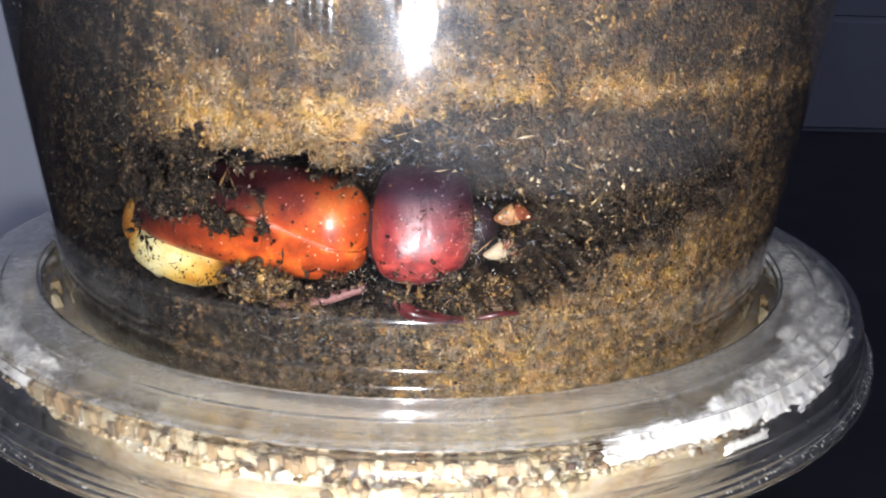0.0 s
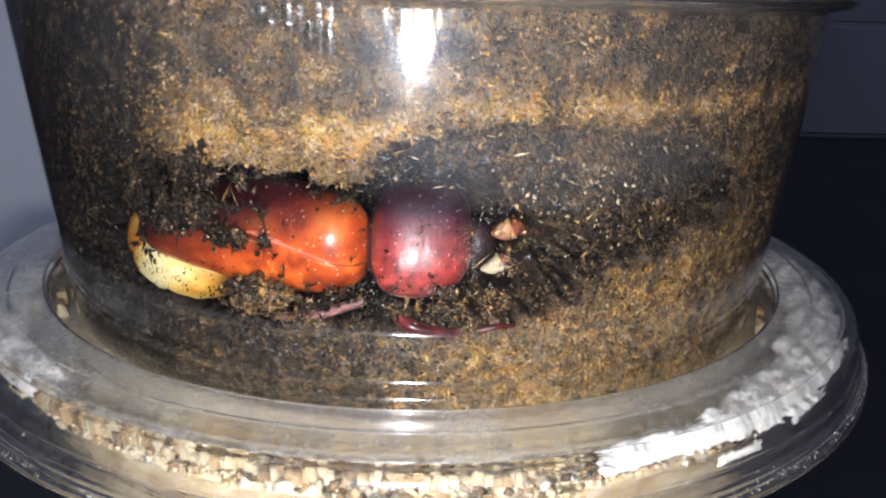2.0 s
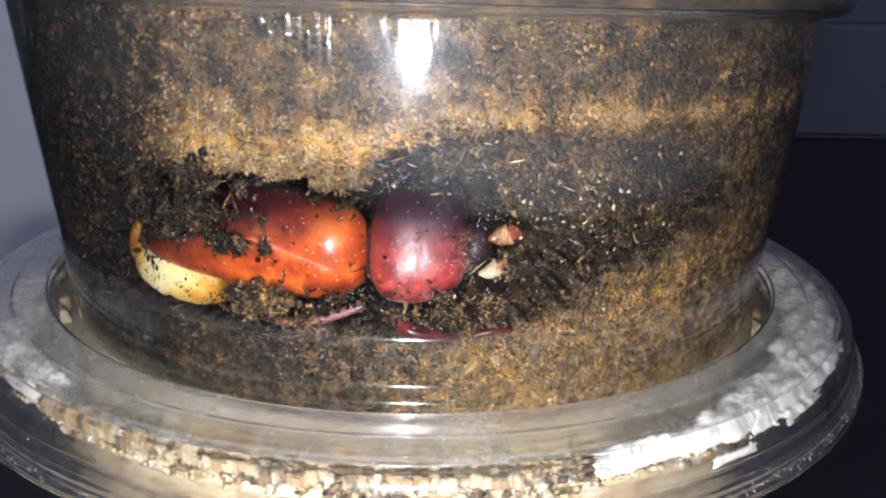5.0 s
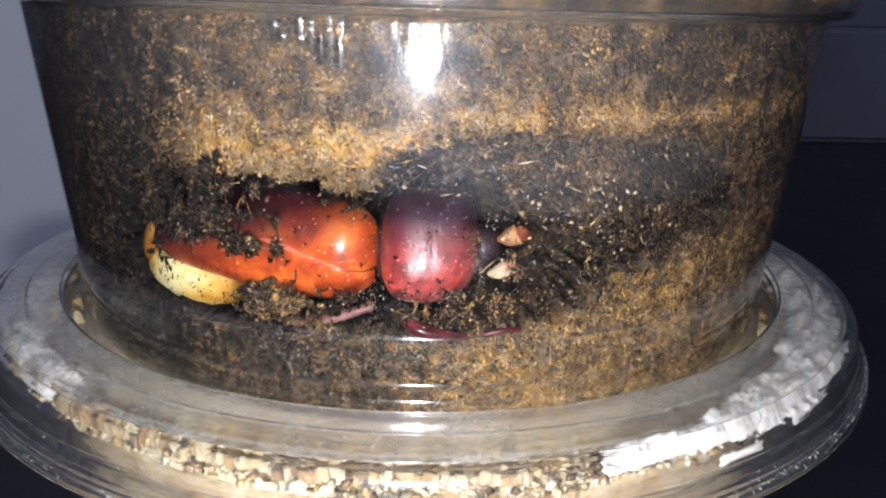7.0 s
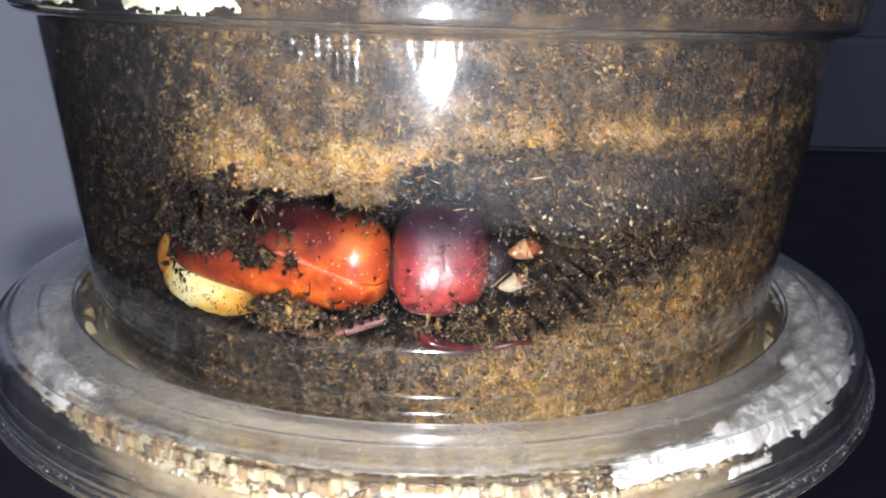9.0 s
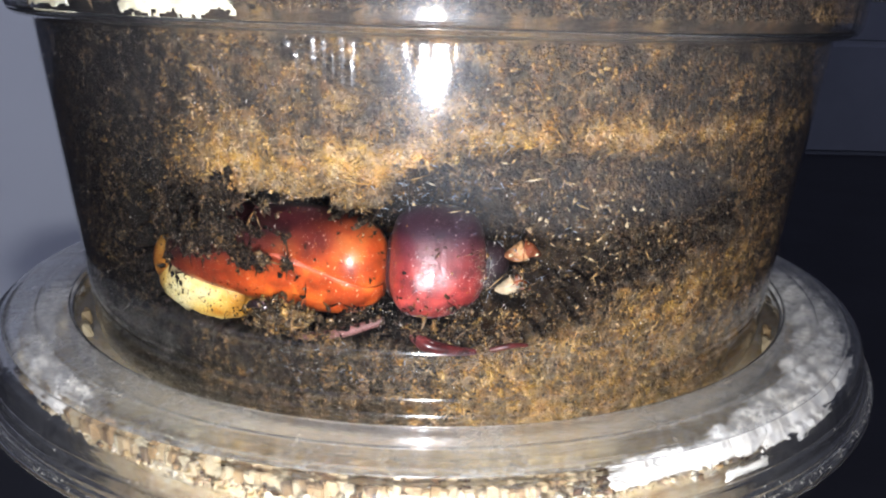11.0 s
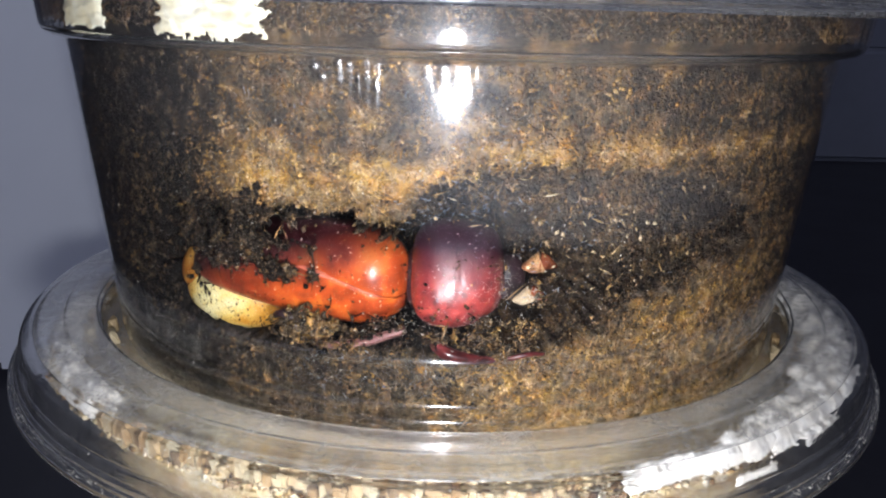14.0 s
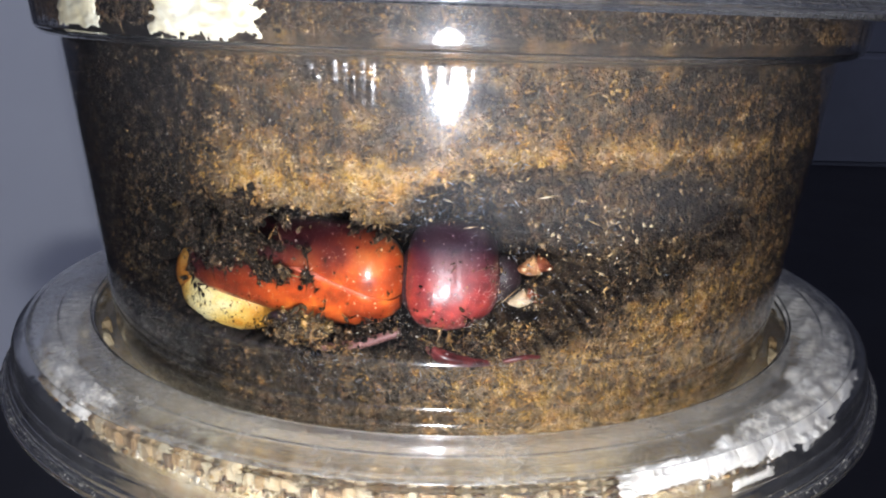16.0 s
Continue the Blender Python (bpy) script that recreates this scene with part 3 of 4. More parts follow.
    # single pale flecks and a reddish splinter that stand out in the upper layer
    for cu, cz, count, spread, tn in ((15.4, 35.6, 9, 0.30, 0.95), (15.0, 34.9, 6, 0.2, 0.85), (31.9, 33.0, 16, 0.34, 0.9), (13.3, 25.2, 7, 0.24, 0.8), (8.0, 30.0, 5, 0.2, 0.8)):
        for _ in range(count):
            u, z = rs.gauss(cu, spread), rs.gauss(cz, spread)
            rows.append(crumb(rs, u / ARC, z, wall_r(z / 1000) - 0.00042, tn + rs.gauss(0, 0.05), rs.uniform(0.12, 0.24) / 1000, False))
    # the band under the lid
    for _ in range(10000):
        th = radians(rs.uniform(-85, 85))
        z = rs.uniform(40.3, 46)
        rows.append(crumb(rs, th, z, 0.0566 - rs.uniform(0, 0.0004), 0.38 + 0.25 * wob(u_of(th), z, 0.4, 13) + rs.gauss(0, 0.06), rs.uniform(0.10, 0.28) / 1000, rs.random() < 0.12))
    return rows


bits = finish("soil_crumbs", bits_mesh("soil_crumbs", crumbs()), M_BITS, smooth=False)
bits.matrix_world = LEAN
tagged(bits, "crumbs and fibres of brown humus pressed to the wall", "soil", kind="stuff")


def pale_grains():
    """Pale woody grains and short fibres in the hollow before the head."""
    rs = random.Random(37)
    rows = []
    for _ in range(190):
        u, z = rs.gauss(17, 7.5), rs.gauss(20.5, 3.4)
        if u < 7 and z < 21:
            continue
        rows.append(crumb(rs, u / ARC, z, wall_r(z / 1000) - 0.0007 - 0.0005 * rs.random(), rs.uniform(0.22, 0.62), rs.choice((0.08, 0.1, 0.13, 0.16, 0.25)) / 1000 * rs.uniform(0.8, 1.2), rs.random() < 0.2))
    return rows


grains = finish("pale_grains", bits_mesh("pale_grains", pale_grains()), M_CHIP, smooth=False)
grains.matrix_world = LEAN
tagged(grains, "pale woody grains scattered in the dark hollow", "soil", kind="stuff")


# ---------------------------------------------------------------- beetle
def ellipsoid(name, centre, radii, material, parent, turn=(0, 0, 0), label="", seg=40):
    bm = bmesh.new()
    bmesh.ops.create_uvsphere(bm, u_segments=seg, v_segments=seg // 2, radius=1)
    e = Euler([radians(a) for a in turn]).to_matrix()
    for v in bm.verts:
        p = Vector(v.co)
        v.co = e @ Vector((p.x * radii[0], p.y * radii[1], p.z * radii[2])) + Vector(centre)
    for v in bm.verts:
        v.co *= 0.001
    return part(name, bm, material, parent, label)


TH_B = radians(-12.2)
bx = Vector((math.cos(TH_B), math.sin(TH_B), 0))
bz = Vector((math.sin(TH_B), -math.cos(TH_B), 0))
by = Vector((0, 0, 1))
beetle_m = Matrix.Translation((bz.x * 0.0500 - bx.x * 0.0003, bz.y * 0.0500 - bx.y * 0.0003, -0.0006)) @ Matrix((bx, by, bz)).transposed().to_4x4()
beetle = empty("beetle", LEAN @ beetle_m)
tagged(beetle, "newly emerged orange-red beetle lying in its soil cell", "beetle")


WING_UP = [(-18.6, 0.05), (-18.0, 1.9), (-16.5, 3.5), (-13.5, 4.9), (-9, 5.9), (-3, 6.1), (1, 5.9), (3.6, 5.1), (5.2, 3.9), (6.0, 2.4), (6.25, 0.05)]
WING_LOW = [(-18.6, 0.05), (-17.8, 1.3), (-15.5, 2.5), (-12, 3.4), (-8, 4.25), (-4.5, 4.9), (-1.5, 5.25), (1.5, 5.3), (3.8, 4.8), (5.3, 3.7), (6.0, 2.3), (6.25, 0.05)]


def wing_width(x, side):
    tab = WING_UP if side > 0 else WING_LOW
    return float(np.interp(x, [p[0] for p in tab], [p[1] for p in tab]))


def wing_mid(x):
    return 15.3 + 0.02 * x


def wing_seam_y(x):
    return wing_mid(x) + max(-1.6, min(1.5, 0.34 * (0.6 - x)))


def wing_top(x, y):
    """Height of the wing cases over their base at x, y, in mm."""
    d = y - wing_mid(x)
    t = min(1.0, abs(d) / wing_width(x, 1 if d > 0 else -1))
    e0, e1 = min(1.0, max(0.0, (6.25 - x) / 4.5)), min(1.0, max(0.0, (x + 18.6) / 11.0))
    end = (1 - (1 - e0) ** 2.4) ** 0.5 * (1 - (1 - e1) ** 2.0) ** 0.5
    return 4.3 * end * (1 - t ** 2.3) ** 0.5


def elytron(side):
    """One wing case, from the slanting seam out to its rim: 1 above the seam, -1 below it."""
    bm = bmesh.new()
    nu, nv = 70, 26
    grid = []
    for i in range(nu + 1):
        x = -6.175 + 12.425 * math.sin((i / nu - 0.5) * math.pi)
        ys, rim = wing_seam_y(x), wing_mid(x) + side * wing_width(x, side)
        row = []
        for j in range(nv + 1):
            f = math.sin(j / nv * math.pi / 2)
            y = ys + (rim - ys) * f
            groove = 0.03 * math.exp(-((y - ys) / 0.16) ** 2) + 0.05 * noise.noise(Vector((x * 0.5, y * 0.7, 3)))
            row.append(bm.verts.new((x / 1000, y / 1000, (-4.6 + wing_top(x, y) - groove) / 1000)))
        row.append(bm.verts.new((x / 1000, (rim - side * 0.5) / 1000, -0.0060)))
        grid.append(row)
    for i in range(nu):
        for j in range(nv + 1):
            f = (grid[i][j], grid[i + 1][j], grid[i + 1][j + 1], grid[i][j + 1])
            bm.faces.new(f if side < 0 else f[::-1])
    bmesh.ops.remove_doubles(bm, verts=bm.verts, dist=2e-6)
    bmesh.ops.recalc_face_normals(bm, faces=bm.faces)
    bmesh.ops.solidify(bm, geom=list(bm.faces), thickness=0.0002)
    return bm


def tube(name, pts, radii, material, parent, label="", seg=12):
    """A tapering limb through points in mm."""
    bm = bmesh.new()
    P = [Vector(p) for p in pts]
    fine, rad = [], []
    for i in range(len(P) - 1):
        p0, p1, p2, p3 = P[max(i - 1, 0)], P[i], P[i + 1], P[min(i + 2, len(P) - 1)]
        for k in range(8):
            t = k / 8
            fine.append(0.5 * (2 * p1 + (p2 - p0) * t + (2 * p0 - 5 * p1 + 4 * p2 - p3) * t * t + (3 * p1 - p0 - 3 * p2 + p3) * t ** 3))
            rad.append(radii[i] * (1 - t) + radii[i + 1] * t)
    fine.append(P[-1])
    rad.append(radii[-1])
    rings = []
    for i, (c, r) in enumerate(zip(fine, rad)):
        d = (fine[min(i + 1, len(fine) - 1)] - fine[max(i - 1, 0)]).normalized()
        x = d.orthogonal().normalized() if i == 0 else (x - d * x.dot(d)).normalized()
        y = d.cross(x)
        rings.append([bm.verts.new((c + (x * math.cos(a) + y * math.sin(a)) * r) * 0.001) for a in [2 * math.pi * k / seg for k in range(seg)]])
    for a, b in zip(rings, rings[1:]):
        for k in range(seg):
            bm.faces.new((a[k], a[(k + 1) % seg], b[(k + 1) % seg], b[k]))
    bm.faces.new(rings[0][::-1])
    bm.faces.new(rings[-1])
    return part(name, bm, material, parent, label)


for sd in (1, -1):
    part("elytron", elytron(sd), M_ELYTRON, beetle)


def on_wing(x, y, lift=0.0):
    return (x, y, -4.6 + wing_top(x, y) + lift)


tube("wing_seam", [on_wing(x, wing_seam_y(x), -0.02) for x in (-5.6, -4.2, -2.6, -1.0, 1.0, 2.8, 4.4)], [0.04, 0.24, 0.34, 0.22, 0.16, 0.14, 0.04], M_SEAM, beetle, "pink raised seam between the wing cases")
tube("wing_margin", [on_wing(x, wing_mid(x) - wing_width(x, -1) * 0.985, -0.1) for x in (-7.5, -5.5, -3.5, -1.0, 1.5, 3.6, 5.0, 5.9)], [0.12, 0.26, 0.30, 0.26, 0.24, 0.22, 0.20, 0.10], M_LEG, beetle, "dark glossy rim of the lower wing case")


def pronotum_shape(q, a):
    """Outline squarish, drawn in at the lower front corner; a flat-topped dome."""
    c, n = math.cos(a), math.sin(a)
    k = (abs(c) ** 3.4 + abs(n) ** 3.4) ** (-1 / 3.4)
    x, y = 4.75 * c * k * q, 5.8 * n * k * q
    x += 0.35 * (1 - (y / 5.8) ** 2) * max(0.0, c) * q
    if x > 0 and y < 0:
        y *= 1 - 0.20 * x / 4.75
    wave = 0.06 * noise.noise(Vector((x * 0.9, y * 0.45, 6))) + 0.025 * noise.noise(Vector((x * 3.0, y * 1.4, 9)))
    return x, y, 3.7 * (1 - q ** 2.5) ** 0.5 + wave * (1 - q * q)


PRONOTUM = pose(0.0113, 0.0164, -0.0047, -19, 17, -3)
bm = bmesh.new()
rings = [[bm.verts.new([0.001 * v for v in pronotum_shape(math.sin(i / 30 * math.pi / 2), 2 * math.pi * k / 72)]) for k in range(72)] for i in range(1, 31)]
rings.append([bm.verts.new((v.co.x * 0.9, v.co.y * 0.9, -0.0025)) for v in rings[-1]])
top = bm.verts.new((0, 0, 0.0037))
for k in range(72):
    bm.faces.new((top, rings[0][k], rings[0][(k + 1) % 72]))
    for r0, r1 in zip(rings, rings[1:]):
        bm.faces.new((r0[k], r1[k], r1[(k + 1) % 72], r0[(k + 1) % 72]))
bm.faces.new(rings[-1])
bmesh.ops.recalc_face_normals(bm, faces=bm.faces)
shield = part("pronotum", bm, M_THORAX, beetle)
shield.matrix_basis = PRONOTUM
bead = tube("pronotum_margin", [[p * 1.0 for p in pronotum_shape(0.992, radians(a))] for a in range(225, 361, 9)], [0.05] + [0.11] * 14 + [0.05], M_LEG, beetle, "dark wet rim of the thorax shield")
bead.matrix_basis = PRONOTUM
ellipsoid("neck", (6.6, 15.0, -6.6), (1.2, 3.8, 2.8), M_HEAD, beetle)
ellipsoid("abdomen", (-14.2, 11.2, -6.5), (6.5, 4.3, 4.3), M_CREAMBODY, beetle, (0, 0, -6), "cream and yellow soft abdomen")
ellipsoid("tail_segment", (-18.4, 13.4, -7.4), (3.2, 4.0, 3.7), M_TAIL, beetle, (0, 0, -6), "amber yellow end of the abdomen")
ellipsoid("head", (16.0, 14.8, -10.2), (2.0, 2.7, 1.9), M_HEAD, beetle)
for y, z, lift, dx, fat in ((17.2, -8.0, 0.25, 1.0, 1.2), (13.5, -7.6, 0.50, 0.2, 1.0)):
    horn_mat = M_TIP if y < 15 else M_HORN
    h = tube("horn", [(16.9 + dx, y - 0.55, z), (18.0 + dx, y - 0.2, z + 0.2), (19.0 + dx, y + lift, z + 0.1)], [0.22, 0.75 * fat, 0.95 * fat], horn_mat, beetle, "cream horn with an orange tip")
    tube("horn_tip", [(18.9 + dx, y + lift, z + 0.12), (19.5 + dx, y + lift * 0.8, z + 0.1), (20.6 + dx, y - 0.25, z - 0.2)], [0.97 * fat, 0.74 * fat, 0.06], M_ORANGETIP, h)
tube("leg", [(-3.0, 7.9, -1.3), (1.5, 8.8, -0.35), (6.8, 10.7, -1.2)], [0.30, 0.60, 0.42], M_PINKLEG, beetle, "pinkish leg folded under the wing case")
tube("leg", [(9.0, 10.2, -1.9), (11.2, 8.7, -1.05), (13.6, 8.1, -1.5), (16.2, 7.9, -2.4)], [0.50, 0.80, 0.62, 0.30], M_LEG, beetle)
tube("leg", [(17.6, 8.2, -2.4), (19.6, 8.7, -2.9), (21.2, 8.6, -3.9)], [0.26, 0.34, 0.18], M_LEG, beetle)
tube("leg", [(-7.6, 10.9, -0.8), (-6.4, 11.4, -0.3), (-4.8, 10.6, -0.5)], [0.35, 0.5, 0.3], M_HEAD, beetle)

# ---------------------------------------------------------------- contents of the lower tub
def lower_mesh():
    V, F, T = [], [], []
    n = 240
    zs = list(np.arange(-54, -13, 2.0)) + list(np.arange(-12.6, -6.1, 0.6)) + [-5.8, -5.4, -5.0, -4.6]
    for z in zs:
        for k in range(n):
            th = 2 * math.pi * k / n
            r = (wall_r(z / 1000 + UP) if z < -12.4 else 0.0558 if z < -6 else 0.0600) - 0.0004
            side = abs((math.degrees(th) + 180) % 360 - 180)
            if z > -6:
                r = 0.0560 + (r - 0.0560) * max(0.0, min(1.0, (56 - side) / 18))
            r -= (0.25 + 0.4 * abs(wob(u_of(th), z, 0.6, 21))) / 1000
            V.append((r * math.sin(th), -r * math.cos(th), z / 1000))
            T.append((0.5 if z < -6 else 0.62) + 0.3 * wob(u_of(th), z, 0.3, 9) + 0.2 * wob(u_of(th), z, 1.1, 10))
    for i in range(len(zs) - 1):
        for k in range(n):
            l = (k + 1) % n
            F.append((i * n + k, i * n + l, (i + 1) * n + l, (i + 1) * n + k))
    F.append(tuple(range(n))[::-1])
    F.append(tuple(range((len(zs) - 1) * n, len(zs) * n)))
    me = bpy.data.meshes.new("wood_flakes")
    me.from_pydata(V, [], F)
    at = me.attributes.new("tone", "FLOAT", "POINT")
    at.data.foreach_set("value", T)
    return me


tagged(finish("wood_flakes", lower_mesh(), M_CREAM), "pale cream wood flakes filling the lower tub", "wood flakes", kind="stuff")



def chips():
    """Small pale crumbs lying on the flakes in the hollow of the lower lid's ring."""
    rs = random.Random(23)
    rows = []
    for _ in range(3600):
        th = radians(rs.uniform(-100, 100))
        z = rs.uniform(-5.0, -4.1)
        r = rs.uniform(0.0545, 0.0602)
        s = rs.choice((0.25, 0.35, 0.5)) / 1000
        nrm = Vector((math.sin(th), -math.cos(th), rs.uniform(0, 1.2))).normalized()
        rows.append(((r * math.sin(th), -r * math.cos(th), z / 1000), nrm, (s * rs.uniform(0.9, 1.6), s * rs.uniform(0.6, 1), s * 0.7), rs.uniform(-0.4, 0.4), 0.5 + rs.gauss(0, 0.22)))
    # a loose heap of larger crumbs towards the front
    for _ in range(130):
        th = radians(rs.uniform(-24, 20))
        s = rs.choice((0.25, 0.35, 0.5, 0.65)) / 1000
        r, z = rs.uniform(0.0570, 0.0605), rs.uniform(-4.6, -3.4)
        nrm = Vector((math.sin(th), -math.cos(th), rs.uniform(0, 1.5))).normalized()
        rows.append(((r * math.sin(th), -r * math.cos(th), z / 1000), nrm, (s * rs.uniform(0.9, 1.7), s * rs.uniform(0.6, 1), s * 0.7), rs.uniform(-1, 1), 0.38 + rs.gauss(0, 0.22)))
    return rows


tagged(finish("wood_crumbs", bits_mesh("wood_crumbs", chips()), M_CHIP, smooth=False), "cream and tan wood crumbs heaped under the lid ring", "wood crumbs", kind="stuff")


def chip_mesh(seed):
    """A worn little block of wood about 1.6 mm long."""
    rs = random.Random(seed)
    bm = bmesh.new()
    box(bm, (-0.0008, -0.0005, -0.0009), (0.0008, 0.0005, 0.0009), 0.0002)
    for v in bm.verts:
        v.co += Vector([noise.noise(v.co * 1400 + Vector((seed * 9, k * 5, 0))) * 0.00045 for k in range(3)])
    me = bpy.data.meshes.new("wood_chip")
    bm.to_mesh(me)
    bm.free()
    me.materials.append(M_BLOCK)
    return me


def chip_row():
    rs = random.Random(77)
    shapes = [chip_mesh(k) for k in range(6)]

    def lay(a, r, z, size, spin):
        ob = new("wood_chip", rs.choice(shapes))
        th = radians(a)
        ob.matrix_world = pose(r * math.sin(th), -r * math.cos(th), z, rs.uniform(-spin, spin), rs.uniform(-spin, spin), a + rs.uniform(-spin, spin)) @ Matrix.Diagonal((*size, 1))
        tagged(ob, rs.choice(("cream wood chip lying under the clear lid ring", "tan wood chip lying under the clear lid ring")), "wood chip", "wood chips under the lid")

    # upright chips packed against the ring's outer wall, then looser rows towards the front
    a = -62.0
    while a < 12:
        w = rs.uniform(0.5, 1.2) if a < -28 else rs.uniform(0.35, 0.75)
        lay(a, 0.0592 + rs.uniform(-0.0005, 0.0004), -0.0034 + rs.uniform(-0.0004, 0.0004), (w, 0.95, rs.uniform(1.0, 1.5) if a < -25 else rs.uniform(0.6, 0.95)), 12)
        a += 1.40 * w * rs.uniform(0.78, 1.0)
    a = -14.0
    while a < 19:
        w = rs.uniform(0.3, 0.7)
        lay(a, 0.0578 + rs.uniform(-0.0012, 0.0008), -0.0036 + rs.uniform(-0.0005, 0.0003), (w, 0.8, rs.uniform(0.4, 0.8)), 40)
        a += 1.7 * w * rs.uniform(0.9, 2.4)
    a = -6.0
    while a < 15:
        w = rs.uniform(0.35, 0.8)
        lay(a, 0.0612 + rs.uniform(-0.0006, 0.0004), -0.0048 + rs.uniform(-0.0005, 0.0005), (w, 0.7, rs.uniform(0.4, 0.7)), 30)
        a += 1.5 * w * rs.uniform(0.9, 1.6)
    # chips added in the recess at either side, their colour imitating golden torch glints
    for a, r, z in ((66, 0.0514, -0.0036), (70, 0.0513, -0.0030), (-67, 0.0514, -0.0036), (-71, 0.0513, -0.0030), (72, 0.0540, -0.0042), (-74, 0.0540, -0.0042), (68, 0.0545, -0.0040), (76, 0.0548, -0.0044), (-70, 0.0545, -0.0040), (-78, 0.0548, -0.0042)):
        lay(a, r, z, (1.2, 1.1, 1.2), 8)


chip_row()


def mould_patch(th0, th1, r0, r1, z, high, seed, label, material=None, upright=False, grain=1.0):
    """A lumpy growth with a ragged outline, bent round the axis; upright ones stand on a wall, between the heights r0 and r1."""
    mid = (r0 + r1) / 2 if not upright else z
    na, nr = max(8, int(radians(th1 - th0) * mid / 0.00016)), max(6, int((r1 - r0) / 0.00016))
    bm = bmesh.new()
    lay = {}
    for i in range(na + 1):
        for j in range(nr + 1):
            a, q = i / na, j / nr
            u, v = a * radians(th1 - th0) * mid * 1000 * grain, q * (r1 - r0) * 1000 * grain
            edge = min(1.0, 6 * a, 6 * (1 - a), 3.2 * q, 3.2 * (1 - q))
            n = noise.noise(Vector((u * 0.22, v * 0.6, seed))) + 0.4 * noise.noise(Vector((u * 0.6, v * 1.1, seed + 4))) + 0.15 * noise.noise(Vector((u * 1.8, v * 2.4, seed + 8)))
            m = edge - 0.30 + 0.5 * n
            if m <= 0:
                continue
            th = radians(th0 + (th1 - th0) * a)
            h = high * 1.15 * min(1.0, m) ** 0.8 * (0.72 + 0.30 * noise.noise(Vector((u * 0.3, v * 0.7, seed + 2))) + 0.10 * noise.noise(Vector((u * 1.6, v * 2.0, seed + 6))) + 0.07 * noise.noise(Vector((u * 3.4, v * 3.8, seed + 7))))
            h = max(h, 0.00004)
            p = r0 + (r1 - r0) * q
            if upright:
                lay[i, j] = ((z + h, p, th), (z, p, th))
            else:
                lay[i, j] = ((p, z + h, th), (p, z, th))
    vert = {k: [bm.verts.new((r * math.sin(t), -r * math.cos(t), w)) for r, w, t in both] for k, both in lay.items()}
    edges = {}
    for (i, j) in list(vert):
        quad = [(i, j), (i + 1, j), (i + 1, j + 1), (i, j + 1)]
        if all(k in vert for k in quad):
            bm.faces.new([vert[k][0] for k in quad])
            bm.faces.new([vert[k][1] for k in quad[::-1]])
            for k, l in zip(quad, quad[1:] + quad[:1]):
                if (l, k) in edges:
                    del edges[l, k]
                else:
                    edges[k, l] = True
    for k, l in edges:
        bm.faces.new((vert[l][0], vert[k][0], vert[k][1], vert[l][1]))
    bmesh.ops.delete(bm, geom=[v for v in bm.verts if not v.link_faces], context="VERTS")
    bmesh.ops.recalc_face_normals(bm, faces=bm.faces)
    return tagged(part("mould_clump", bm, material or M_MOULD), label, "mould", "mould clumps")


mould_patch(17.0, 41, 0.0570, 0.0621, -0.0030, 0.0024, 1.0, "bright white mould clump along the lid ring")
mould_patch(34, 66, 0.0548, 0.0624, -0.0032, 0.0028, 6.0, "white mould clump fading along the lid ring")
mould_patch(52, 104, 0.0538, 0.0624, -0.0031, 0.0027, 9.0, "grey-white mould film under the lid ring")
mould_patch(-66, -41, 0.0550, 0.0608, -0.0036, 0.0026, 12.0, "dull white mould clump under the lid ring")
mould_patch(-90, -60, 0.0548, 0.0600, -0.0040, 0.0018, 14.0, "grey mould film beside the lid ring")
mould_patch(30, 37, -0.0052, -0.0036, 0.0616, 0.0005, 17.0, "thin white mould fleck on the lid's outer side", upright=True, grain=3.0)
mould_patch(42, 52, -0.0046, -0.0032, 0.0616, 0.0004, 19.0, "small white mould fleck on the lid's outer side", upright=True, grain=3.0)
mould_patch(-30, -16, 0.0392, 0.0452, 0.0564, 0.0006, 23.0, "yellowish white mould clump in the tub's rim band", M_CREAMMOULD, upright=True, grain=2.2)
mould_patch(-47, -37, 0.0394, 0.0450, 0.0564, 0.0006, 31.0, "pale mould clump in the tub's rim band", M_CREAMMOULD, upright=True, grain=2.2)


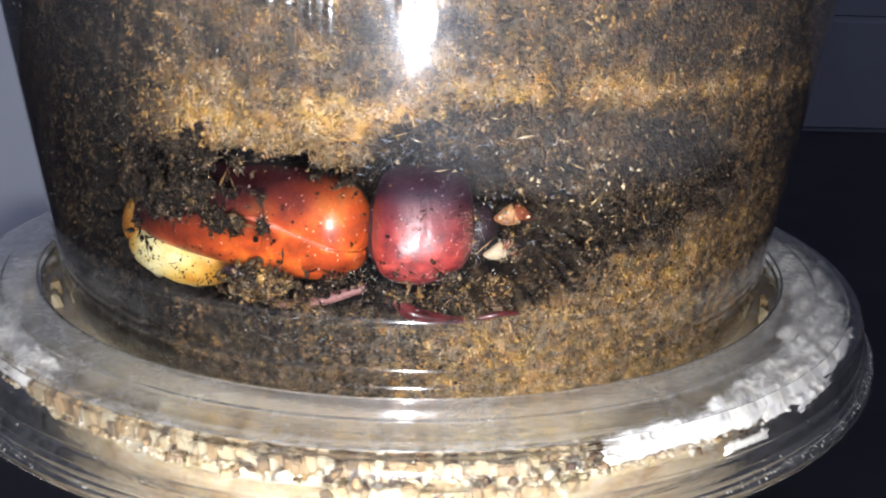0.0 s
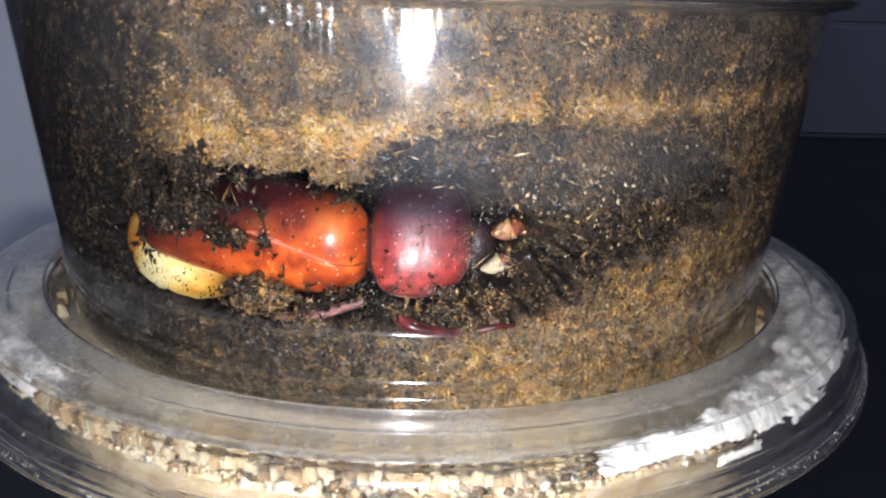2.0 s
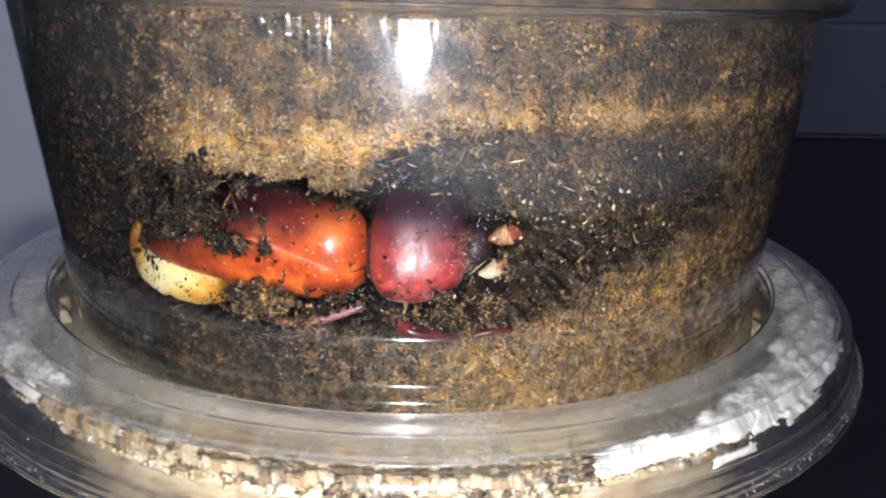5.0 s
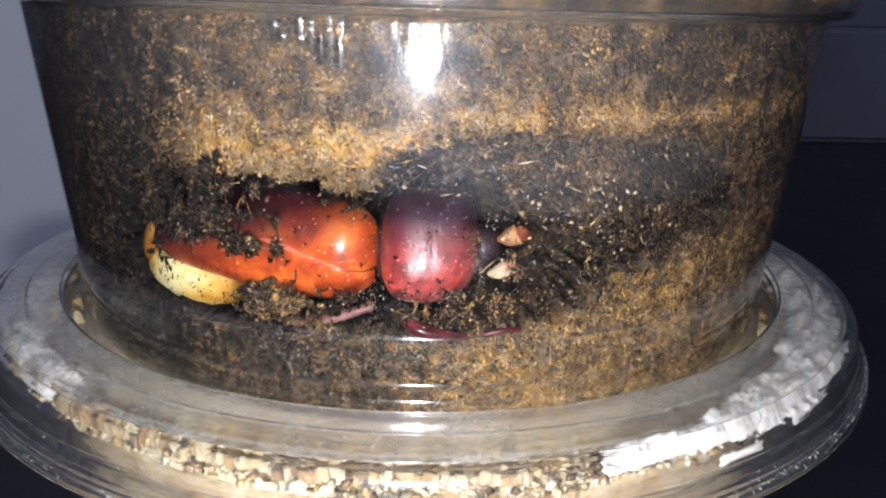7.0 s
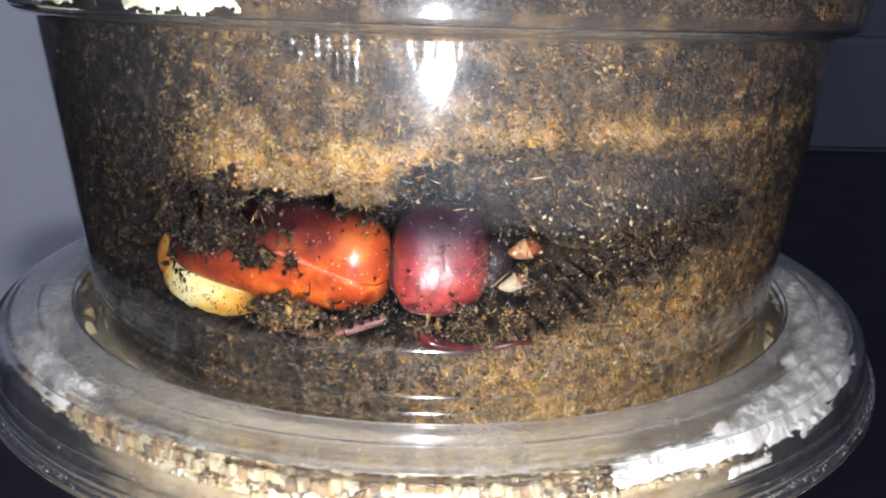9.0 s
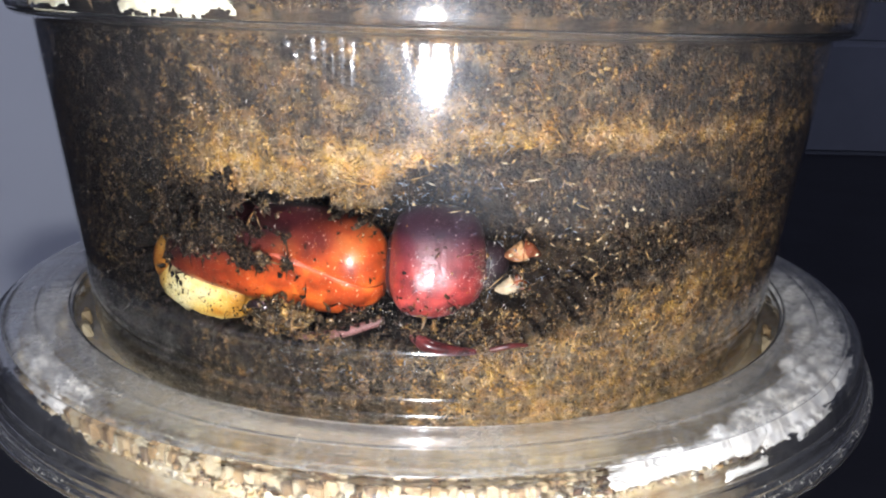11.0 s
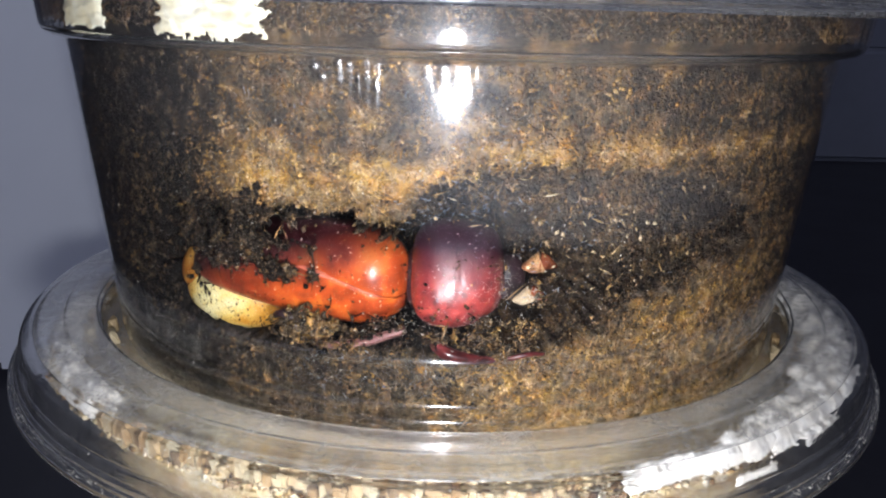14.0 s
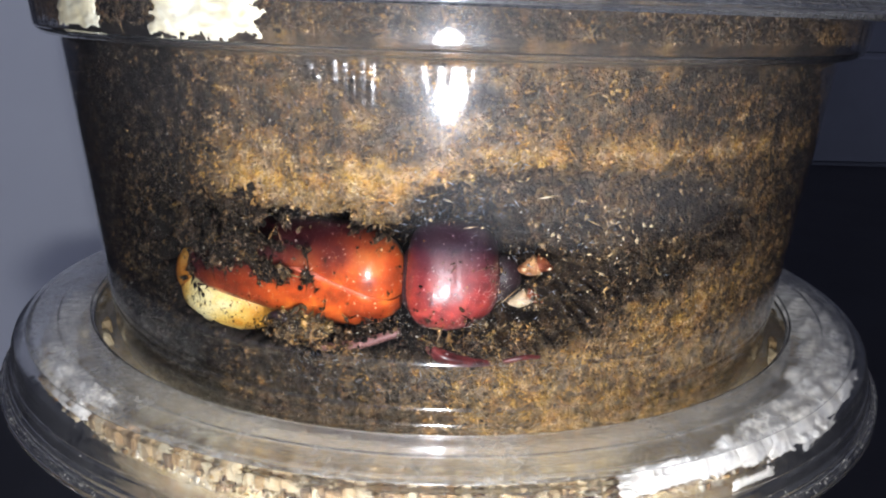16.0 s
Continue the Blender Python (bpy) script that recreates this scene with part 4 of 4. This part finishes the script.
def dust_rows():
    """Specks of dust on the lower lid and on the tub's outside."""
    rs = random.Random(61)
    top = lid_profile()
    top = [p for p in top if p[0] > 0.0532]
    rows = []
    for _ in range(1700):
        th = radians(rs.uniform(-110, 110))
        k = rs.randrange(len(top) - 1)
        if rs.random() < 0.5:
            k = len(top) - 2 - rs.randrange(8)
        f = rs.random()
        (r0, z0), (r1, z1) = top[k], top[k + 1]
        r, z = r0 + (r1 - r0) * f + 0.00003, z0 + (z1 - z0) * f + 0.00004
        s = rs.choice((0.03, 0.045, 0.06, 0.11)) / 1000
        rows.append(((r * math.sin(th), -r * math.cos(th), z), Vector((0.3 * math.sin(th), -0.3 * math.cos(th), 1)).normalized(), (s * rs.uniform(1, 2.2), s, s * 0.7), rs.uniform(0, 3), 0.9))
    for k in range(620):
        th = radians(rs.uniform(-85, 85))
        z = rs.uniform(0, 0.038)
        if k > 330:
            th, z = rs.gauss(-4, 13) / ARC, rs.gauss(16, 5) / 1000
        r = wall_r(z) + 0.00003
        s = rs.choice((0.03, 0.045, 0.07)) / 1000
        rows.append(((r * math.sin(th), -r * math.cos(th), z), Vector((math.sin(th), -math.cos(th), 0)), (s * rs.uniform(1, 2.5), s, s * 0.7), rs.uniform(0, 3), 0.9))
    # fine droplets round the head and under the thorax shield
    for count, cu, cz, su, sz in ((150, 5.8, 15.6, 0.8, 1.5), (70, 2.5, 11.9, 1.8, 0.35), (60, 9.6, 14.6, 0.5, 0.7), (60, -3.8, 12.6, 0.9, 0.9), (40, -14, 10.3, 1.6, 0.5)):
        for _ in range(count):
            th, z = rs.gauss(cu, su) / ARC, rs.gauss(cz, sz) / 1000
            r = wall_r(z) - 0.00036
            s = rs.uniform(0.02, 0.055) / 1000
            rows.append(((r * math.sin(th), -r * math.cos(th), z), Vector((math.sin(th), -math.cos(th), 0)), (s, s, s), rs.uniform(0, 3), 0.9))
    return rows


def scratch_glint_rows():
    """Pale silk threads and scuffs on the inside of the wall, with highlights painted as strokes."""
    rs = random.Random(91)
    rows = []
    # strokes at height 31 imitate streak highlights, those at 4 scuffs and glints
    for count, cu, cz, su, sz, lean in ((46, 1, 23.4, 3.2, 1.3, 0.6), (60, -10, 4.0, 5.0, 2.0, 0.9), (40, 8, 24, 4, 2.2, 0.9), (14, -6, 35, 7, 1.6, 0.3), (16, 6, 31, 1.6, 1.6, 0.5), (46, 12, 17, 5, 3, 0.9)):
        for _ in range(count):
            th, z = rs.gauss(cu, su) / ARC, rs.gauss(cz, sz)
            r = wall_r(z / 1000) - 0.00042
            turn = rs.gauss(math.pi / 2 if cz == 35 else 0.0, lean)
            w = rs.uniform(0.018, 0.045) / 1000
            rows.append(((r * math.sin(th), -r * math.cos(th), z / 1000), Vector((math.sin(th), -math.cos(th), 0)), (rs.uniform(0.12, 0.5) / 1000, w, w * 0.5), turn, 0.9))
    return rows


threads = finish("pale_threads_and_glints", bits_mesh("pale_threads_and_glints", scratch_glint_rows()), M_THREAD_GLINT, smooth=False)
threads.matrix_world = LEAN
tagged(threads, "fine bluish white threads and painted glints on the tub wall", "threads", kind="stuff")
tagged(finish("dust", bits_mesh("dust", dust_rows()), M_GRIT, smooth=False), "pale dust specks scattered on the clear plastic", "dust", kind="stuff")


def motions():
    """Nothing but the camera moves: the beetle lies still."""
    return None


motions()
